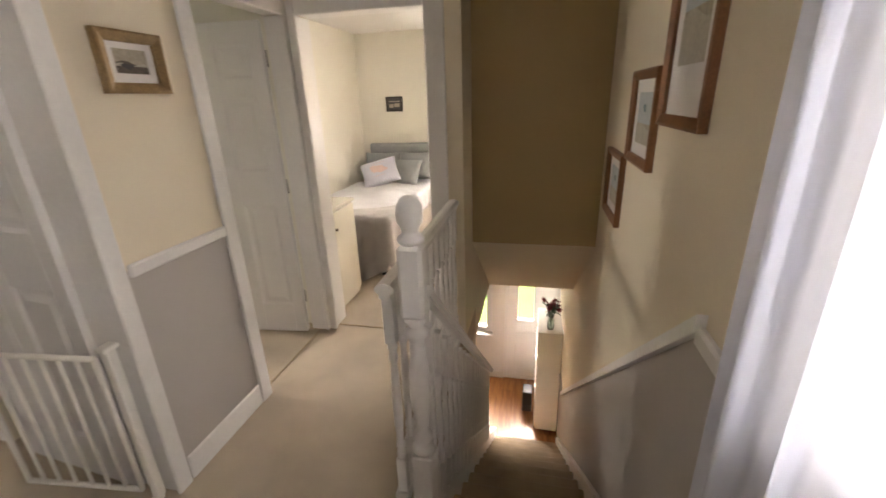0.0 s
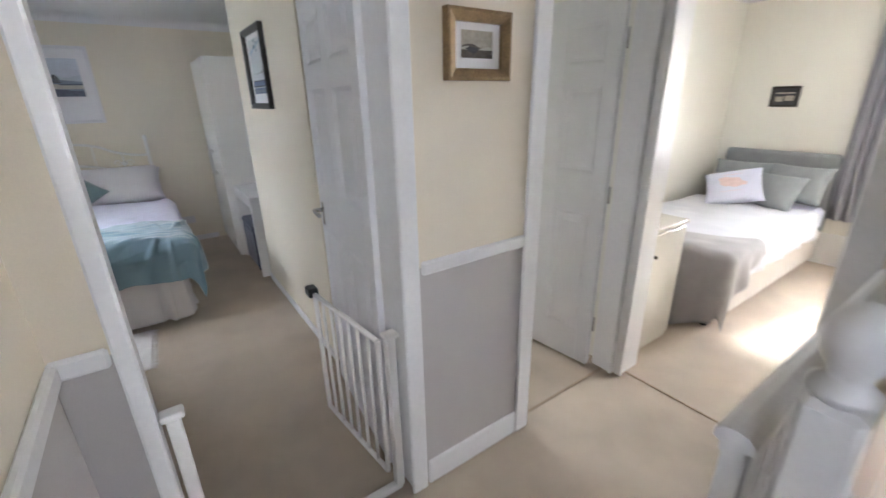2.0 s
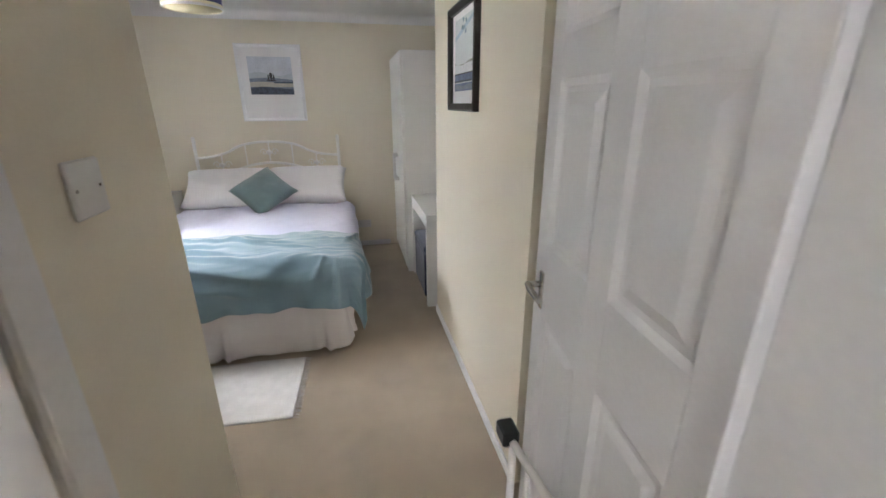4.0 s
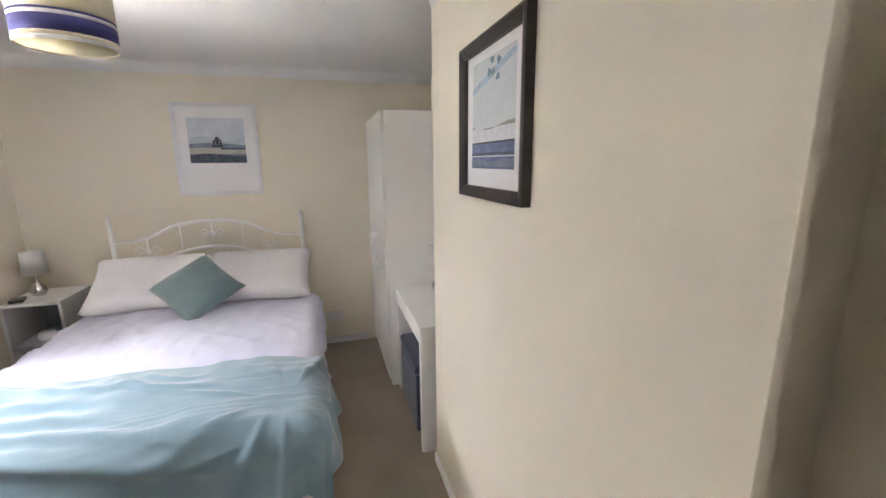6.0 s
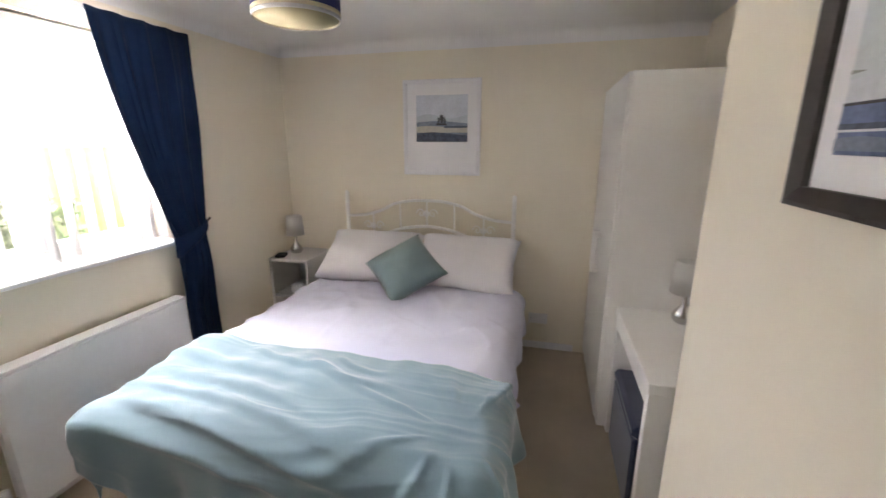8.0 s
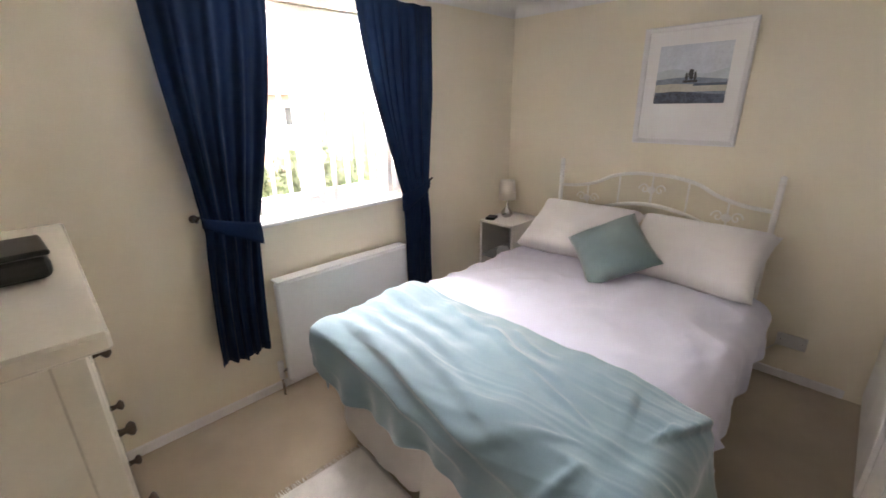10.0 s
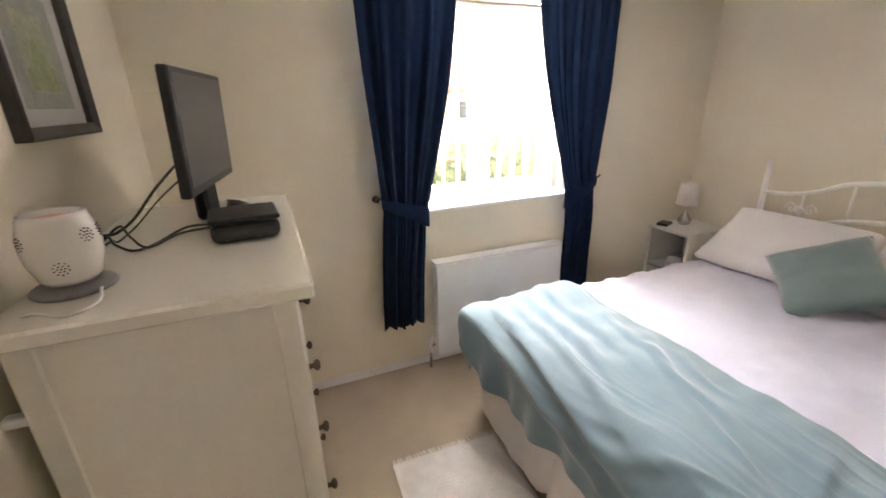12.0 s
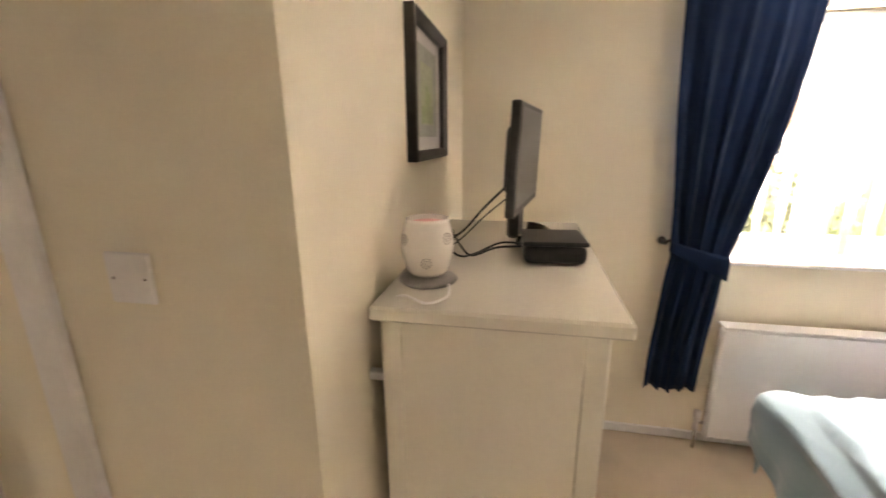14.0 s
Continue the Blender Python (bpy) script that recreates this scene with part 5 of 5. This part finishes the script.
picture("framed_print", pose(-2.417, 1.65, 1.755, 0, 0, 0), 0.505, 0.49, 0.036, 0.028, (BLACKW, MAT), (-0.165, 0.165, -0.150, 0.180), shore, "black framed abstract shore print on the bedroom wall")
trees = [("grey_green", rect(0, 1, 0, 1)), ("pale_olive", rect(0.2, 0.8, 0.14, 0.82)), ("moss", [(0.22, 0.16), (0.78, 0.16), (0.78, 0.36), (0.5, 0.42), (0.22, 0.33)]), ("pale_olive", rect(0.34, 0.66, 0.35, 0.74)), ("moss", blob(0.5, 0.42, 0.14, 0.16, 12))]
picture("framed_print", pose(-1.35, -0.18, 1.785, 0, 0, -90), 0.46, 0.41, 0.03, 0.03, (BLACKW, INK["grey_mount"]), (-0.14, 0.14, -0.135, 0.135), trees, "dark framed green print above the chest of drawers")
moor = [("sepia", rect(0, 1, 0, 1)), ("dark_sepia", wavy(0, 0.42, 0.1, 6)), ("sand", wavy(0.3, 0.38, 0.05, 9)), ("charcoal", blob(0.35, 0.3, 0.2, 0.12, 9))]
picture("framed_engraving", pose(-0.46, 1.874, 1.71, 0, 0, 90), 0.262, 0.205, 0.036, 0.028, (GILT, MAT), (-0.065, 0.065, -0.035, 0.045), moor, "small bronze framed engraving with a cream mount on the landing wall")
boat = [("sepia", rect(0, 1, 0, 1)), ("mist", wavy(0.4, 1.0, 0, 1)), ("teal_smudge", blob(0.5, 0.7, 0.1, 0.1, 8)), ("sand", wavy(0, 0.35, 0.05, 5))]
for y, z, w, h in ((2.82, 1.10, 0.40, 0.35), (2.36, 1.455, 0.40, 0.36), (1.905, 1.80, 0.40, 0.66)):
    picture("framed_watercolour", pose(1.39, y, z, 0, 0, -90), w, h if h < 0.6 else 0.70, 0.035, 0.025, (OAK, MAT), (-w * 0.27, w * 0.27, -h * 0.27, h * 0.27), boat, "red-brown wooden framed watercolour on the stair wall", group="pictures going down the stair wall")


# ---- switches and sockets ----
def plate(name, at, w, h, holes, label):
    p = thing(name, None, None, label, "switch" if "switch" in name else "socket", at=at)
    part("plate", box(bmesh.new(), -w / 2, w / 2, -0.008, 0, -h / 2, h / 2, bevel=0.003), PLASTIC, p)
    for x in holes:
        part("rocker", boxes((x - 0.008, x + 0.008, -0.012, -0.0082, -0.012, 0.012), bevel=0.002), PLASTIC, p)
    for x in (-w * 0.35, w * 0.35):
        part("screw", lathe([(0, 0), (0.003, 0), (0, 0.001)], 8, at=pose(x, -0.0082, 0, 90, 0, 0)), BRONZE, p)


plate("light_switch", pose(-1.037, 0.66, 1.423, 0, 0, 180), 0.090, 0.09, (), "white plastic wall plate in the bedroom passage")
plate("wall_socket", pose(-4.9, 1.165, 0.26, 0, 0, 90), 0.146, 0.086, (-0.03, 0.03), "white double wall socket beside the bed")
cb = tube(spline([(-4.885, 1.12, 0.25), (-4.875, 1.02, 0.12), (-4.87, 0.99, 0.02)], 6), 0.0035, 6)
thing("cable", cb, PLASTIC, "white lead hanging from the wall socket", "cable", smooth=True)


# ---- landing: voile ----
def voile():
    c = thing("voile_curtain", None, None, "white sheer voile curtain hanging at the landing window", "curtain")

    def place(u, v):
        y = 1.235 - 1.16 * u
        ph = u * 46 + 1.5 * math.sin(u * 7)
        return Vector((1.315 + 0.022 * math.sin(ph) + 0.01 * math.sin(2.3 * ph), y + 0.012 * math.cos(ph), 2.22 - v * 1.75))
    part("cloth", sheet(160, 24, place), SHEER, c, smooth=True)
    part("rod", tube([(1.315, 0.04, 2.225), (1.315, 1.27, 2.225)], 0.009, 8), UPVC, c)
    for y in (0.05, 1.26):
        part("bracket", boxes((1.315, 1.39, y - 0.008, y + 0.008, 2.217, 2.233)), UPVC, c)


voile()


# ---- small bedroom through the doorway ----
def single_bed():
    b = thing("single_bed", None, None, "single bed with a silver-grey quilt and grey padded headboard", "bed", at=pose(0, 0, 0))
    x0, x1, y0, y1 = -1.24, -0.31, 3.86, 5.90
    part("divan_base", boxes((x0, x1, y0, y1, 0.06, 0.34), bevel=0.015), DIVAN, b)
    part("mattress", boxes((x0, x1, y0, y1, 0.342, 0.56), bevel=0.04), COTTON, b)
    part("headboard", box(bmesh.new(), x0, x1, 5.92, 5.985, 0.3, 1.02, bevel=0.03, segs=2), GREYP, b, "grey padded headboard")
    for x in (x0 + 0.08, x1 - 0.08):
        part("foot", lathe([(0, 0), (0.025, 0), (0.022, 0.06), (0, 0.06)], 10, at=pose(x, y0 + 0.08, 0)), BLACKP, b)

    def quilt(u, v):
        x, y = (x0 + x1) / 2 + (u * 2 - 1) * 0.72, y0 - 0.32 + v * (1.65 + 0.32)
        p = draped(x, y, x0, x1, y0, 9, 0.585, 0.05, 0.03, 0.01, 1.0)
        p.z += wrinkle(x, y, 2.0, 0.015)
        return p
    thing("quilt", sheet(50, 80, quilt, thick=-0.008), GREYQ, "silver-grey quilt over the single bed", "quilt", smooth=True)

    def thr(u, v):
        a, d, ang = (u - 0.5) * 0.80, (v - 0.5) * 0.86, radians(24)
        x, y = x1 - 0.03 + a * math.cos(ang) - d * math.sin(ang), y0 - 0.09 + a * math.sin(ang) + d * math.cos(ang)
        p = draped(x, y, x0, x1 + 0.015, y0 - 0.015, 9, 0.60, 0.055, 0.06, 0.018, 4.0)
        p.z += wrinkle(x, y, 2.0, 0.015)
        return p
    thing("throw_blanket", sheet(50, 50, thr, thick=-0.006), GREYT, "warm grey throw hanging off the corner of the single bed", "blanket", smooth=True)
    for k, (x, y, z, rx, rz, m, w, lb) in enumerate(((-0.98, 5.70, 0.76, 62, 5, GREYP, 0.5, "grey satin cushion against the headboard"), (-0.55, 5.72, 0.76, 62, -6, GREYP, 0.5, "grey satin cushion against the headboard"),
                                                     (-0.62, 5.50, 0.70, 55, -12, GREYP, 0.40, "grey satin cushion against the headboard"))):
        thing("cushion", cushion(w, 0.36, 0.14, 0.5, seed=20 + k), m, lb, "cushion", "cushions on the single bed", at=pose(x, y, z, rx, 0, rz), smooth=True)
    c = thing("cushion", cushion(0.46, 0.44, 0.11, 0.5, seed=31), COTTON, "white cushion with a faded pink print", "cushion", at=pose(-0.90, 5.36, 0.725, 36, 0, 0) @ pose(0, 0, 0, 0, 0, 24), smooth=True)
    pr = bmesh.new()
    for k, pts in enumerate((blob(-0.03, 0.02, 0.085, 0.06), blob(0.04, -0.02, 0.06, 0.05, s=2), rect(-0.09, 0.08, 0.100, 0.106), rect(-0.09, 0.06, -0.118, -0.112))):
        pr.faces.new([pr.verts.new((a, d, 0.062 + 0.001 * k)) for a, d in pts])
    part("print", pr, PINK, c, "faded pink printed motif")


single_bed()


def cabinet():
    c = thing("low_cabinet", None, None, "cream painted low cabinet just inside the small bedroom", "cabinet", at=pose(-0.92, 3.16, 0))
    part("body", boxes((0, 0.44, 0, 0.42, 0, 0.80), bevel=0.004), IVORY, c)
    part("top", boxes((-0.01, 0.46, -0.004, 0.44, 0.8005, 0.825), bevel=0.004), IVORY, c)
    d = part("door", boxes((0.4405, 0.458, 0.008, 0.412, 0.05, 0.79), bevel=0.003), IVORY, c)
    part("knob", lathe([(0, 0), (0.007, 0), (0.012, 0.018), (0, 0.024)], 10, at=pose(0.458, 0.07, 0.66, 0, 90, 0)), BRONZE, d)


cabinet()
curt2 = thing("curtain", None, None, "silver-grey curtain beside the small bedroom window", "curtain")
for x0 in (-0.30, 1.22):
    def fold(u, v, x0=x0):
        return Vector((x0 + u * 0.38 * (1 - 0.25 * math.sin(v * 3.1)), 5.91 + 0.03 * math.sin(u * 30) + 0.01 * math.sin(u * 70 + v * 3), 2.2 - v * 1.75))
    part("cloth", sheet(60, 12, fold, thick=0.004), GREYC, curt2, smooth=True)
part("rod", tube([(-0.34, 5.92, 2.22), (1.65, 5.92, 2.22)], 0.012, 8), CHROME, curt2)
for x in (-0.32, 1.62):
    part("bracket", boxes((x - 0.01, x + 0.01, 5.92, 6.0, 2.212, 2.228)), CHROME, curt2)
structure("baseboard_north_room", [(-1.35, 2.1, 5.985, 6.0, 0, 0.30)], TRIM, "white boxed-in skirting under the window", "trim")
sg = [("charcoal", rect(0, 1, 0, 1)), ("sepia", rect(0.1, 0.42, 0.2, 0.5)), ("sepia", rect(0.5, 0.9, 0.25, 0.55)), ("sand", rect(0.1, 0.9, 0.68, 0.74))]
picture("small_sign", pose(-0.868, 6.0, 1.51, 0, 0, 0), 0.225, 0.185, 0.012, 0.015, (BLACKW, BLACKW), (-0.09, 0.09, -0.075, 0.075), sg, "small black plaque with pale marks on the small bedroom's wall")


# ---- hall below ----
def front_door():
    d = thing("door_3", None, None, "white front door with one tall glazed panel", "door", kind="structure", at=pose(HX[2], 6.03, LOW))
    W, H = HX[3] - HX[2] + 0.10, 2.04
    gx0, gx1, gz0, gz1 = 0.19, 0.42, 1.04, 1.82
    part("leaf", boxes((0.05, gx0, 0, 0.05, 0.03, H), (gx1, W, 0, 0.05, 0.03, H), (gx0, gx1, 0, 0.05, 0.03, gz0), (gx0, gx1, 0, 0.05, gz1, H), bevel=0.003), UPVC, d)
    p = part("pane", boxes((gx0, gx1, 0.02, 0.03, gz0, gz1)), GLASS, d)
    p.visible_shadow = False
    part("glazing_bead", boxes((gx0 - 0.02, gx0, -0.01, -0.0005, gz0 - 0.02, gz1 + 0.02), (gx1, gx1 + 0.02, -0.01, -0.0005, gz0 - 0.02, gz1 + 0.02), (gx0, gx1, -0.01, -0.0005, gz0 - 0.02, gz0), (gx0, gx1, -0.01, -0.0005, gz1, gz1 + 0.02)), UPVC, d)
    part("frame", boxes((0, 0.05, -0.02, 0.05, 0, H + 0.01), (W, W + 0.05, -0.02, 0.05, 0, H + 0.01), (0.05, W, -0.02, 0.05, 0, 0.03), bevel=0.004), UPVC, d)
    part("panel", boxes((0.16, W - 0.1, -0.012, -0.0005, 0.2, 0.85), bevel=0.005), UPVC, d)
    part("handle", boxes((W - 0.09, W - 0.05, -0.03, -0.0005, 0.95, 1.15), bevel=0.006), CHROME, d)


front_door()
window_unit("window_5", pose(HX[1], 6.11, -1.82, 0, 0, 180), HX[1] - HX[0], 1.32, [], "white plastic sidelight window beside the front door", sill=0.16)
rail_strip("baseboard_hall", [(HX[1], HX[2], 5.985, 6.0, LOW, LOW + 0.12), (-1.2, HX[1], 5.985, 6.0, LOW, LOW + 0.12)], "white skirting board in the hall")


def hall_cabinet():
    c = thing("hall_cabinet", None, None, "tall narrow white cabinet in the hall beneath a vase", "cabinet", at=pose(1.09, 5.0, LOW))
    part("body", boxes((0.018, 0.29, 0, 0.62, 0.0, 1.44), bevel=0.003), WHITEF, c)
    part("top", boxes((0.0, 0.292, -0.012, 0.632, 1.441, 1.47), bevel=0.003), WHITEF, c)
    for k in range(3):
        f = part("flap", boxes((0.0, 0.0175, 0.004, 0.616, 0.04 + k * 0.466, 0.50 + k * 0.466), bevel=0.003), WHITEF, c)
        part("pull", boxes((-0.014, -0.0005, 0.27, 0.35, 0.45 + k * 0.466, 0.465 + k * 0.466)), CHROME, f)


hall_cabinet()
v = thing("flower_vase", None, None, "clear glass vase of dark red flowers on the hall cabinet", "vase", at=pose(1.235, 5.10, LOW + 1.4705))
part("vase", lathe([(0, 0.002), (0.035, 0.002), (0.042, 0.05), (0.036, 0.12), (0.030, 0.16), (0.036, 0.19), (0.033, 0.19), (0.027, 0.16), (0.032, 0.12), (0.038, 0.05), (0.03, 0.008), (0, 0.008)], 20), VASE, v)
stems, leaves, petals = bmesh.new(), bmesh.new(), bmesh.new()
rnd = random.Random(4)
for k in range(16):
    a, r = rnd.uniform(0, 6.28), rnd.uniform(0.02, 0.12)
    e = Vector((r * math.cos(a), r * math.sin(a), rnd.uniform(0.26, 0.40)))
    tube([(0, 0, 0.02), (e.x * 0.25, e.y * 0.25, 0.18), e], 0.0025, 5, stems)
    m = Matrix.Translation(e) @ pose(0, 0, 0, rnd.uniform(-50, 50), rnd.uniform(-50, 50), rnd.uniform(0, 360))
    for j in range(7):
        q = m @ pose(0, 0, 0, 0, 0, j * 51)
        petals.faces.new([petals.verts.new(q @ Vector(c)) for c in ((0, 0, 0), (0.022, -0.012, 0.01), (0.045, 0, 0.022 + 0.01 * (j % 2)), (0.022, 0.012, 0.01))])
    for j in range(2):
        q = Matrix.Translation(e * 0.8 + Vector((0, 0, 0.02))) @ pose(0, 0, 0, rnd.uniform(-40, 40), rnd.uniform(-30, 50), rnd.uniform(0, 360))
        leaves.faces.new([leaves.verts.new(q @ Vector(c)) for c in ((0, 0, 0), (0.03, -0.012, 0.005), (0.07, 0, -0.005), (0.03, 0.012, 0.005))])
part("stems", stems, LEAF, v)
part("leaves", leaves, LEAF, v)
part("flowers", petals, PETAL, v, "dark red petals")
bm = boxes((0.93, 1.06, 5.30, 5.50, LOW, LOW + 0.32), bevel=0.01)
thing("waste_bin", bm, BLACKP, "small black bin on the hall floor", "bin")

# ---- outside ----
thing("ground", boxes((-400, 400, -400, 400, LOW - 0.5, LOW - 0.25)), GRASS, "green lawn round the house", "ground", kind="structure")
thing("road", boxes((-60, 60, -15.0, -1.6, LOW - 0.249, LOW - 0.235)), TARMAC, "pale paved road behind the house", "road", kind="structure")


def house(x, y, w, d, h, roof, rz):
    b = thing("house", None, None, "buff brick two-storey house across the road", "house", "houses across the road", at=pose(x, y, LOW - 0.25, 0, 0, rz))
    part("wall", boxes((-w / 2, w / 2, -d / 2, d / 2, 0, h)), BRICKM, b)
    rb = bmesh.new()
    e = 0.4
    pts = [(-w / 2 - e, -d / 2 - e, h), (w / 2 + e, -d / 2 - e, h), (w / 2 + e, d / 2 + e, h), (-w / 2 - e, d / 2 + e, h), (-w / 2 - e, 0, h + roof), (w / 2 + e, 0, h + roof)]
    vs = [rb.verts.new(p) for p in pts]
    for q in ((0, 1, 5, 4), (2, 3, 4, 5), (0, 4, 3), (1, 2, 5), (3, 2, 1, 0)):
        rb.faces.new([vs[k] for k in q])
    part("roof", rb, ROOF, b)
    for fx in (-0.3, 0.3):
        for z in (0.9, 3.4):
            wn2 = part("window", boxes((fx * w - 0.75, fx * w + 0.75, d / 2, d / 2 + 0.04, z, z + 1.2)), UPVC, b)
            for s in (-0.36, 0.36):
                part("pane", boxes((fx * w + s - 0.3, fx * w + s + 0.3, d / 2 + 0.04, d / 2 + 0.05, z + 0.08, z + 1.12)), DARKPANE, wn2)
    part("door", boxes((-0.45, 0.45, d / 2, d / 2 + 0.05, 0, 2.05)), UPVC, b)


house(1.5, -26, 9, 8, 5.2, 2.6, 4)
house(-11.5, -28, 9, 8, 5.2, 2.6, -3)


def hedge():
    bm = bmesh.new()
    r = random.Random(8)
    for k in range(5200):
        x, y, z = r.uniform(-16, 1.5), -20.5 + r.uniform(-1.2, 1.2), r.uniform(0, 3.2)
        if z > 2.2 + 0.7 * math.sin(x * 1.3) + 0.4 * math.sin(x * 3.1):
            continue
        q = pose(x, y, LOW - 0.25 + z, r.uniform(0, 360), r.uniform(0, 360), r.uniform(0, 360))
        s = r.uniform(0.16, 0.34)
        bm.faces.new([bm.verts.new(q @ Vector(c)) for c in ((-s, 0, 0), (0, -s * 0.5, 0.02), (s, 0, 0), (0, s * 0.5, 0.02))])
    thing("hedge", bm, HEDGE, "leafy green hedge across the road", "hedge", kind="stuff")


hedge()

# ---- hall floorboards ----
hf = bpy.data.objects["floor_hall"]
pm = mesh_of(boxes((0.001, 0.189, 0.001, 1.199, 0, 0.011), bevel=0.0015), "plank", PLANK)
for i in range(13):
    for j in range(3):
        y = 3.72 + j * 1.2 - (0.4 if i % 2 else 0)
        if y + 1.2 > 6.0:
            continue
        o = new("plank", pm)
        o.parent, o.matrix_basis = hf, pose(-1.10 + i * 0.19, y, LOW - 0.0119)
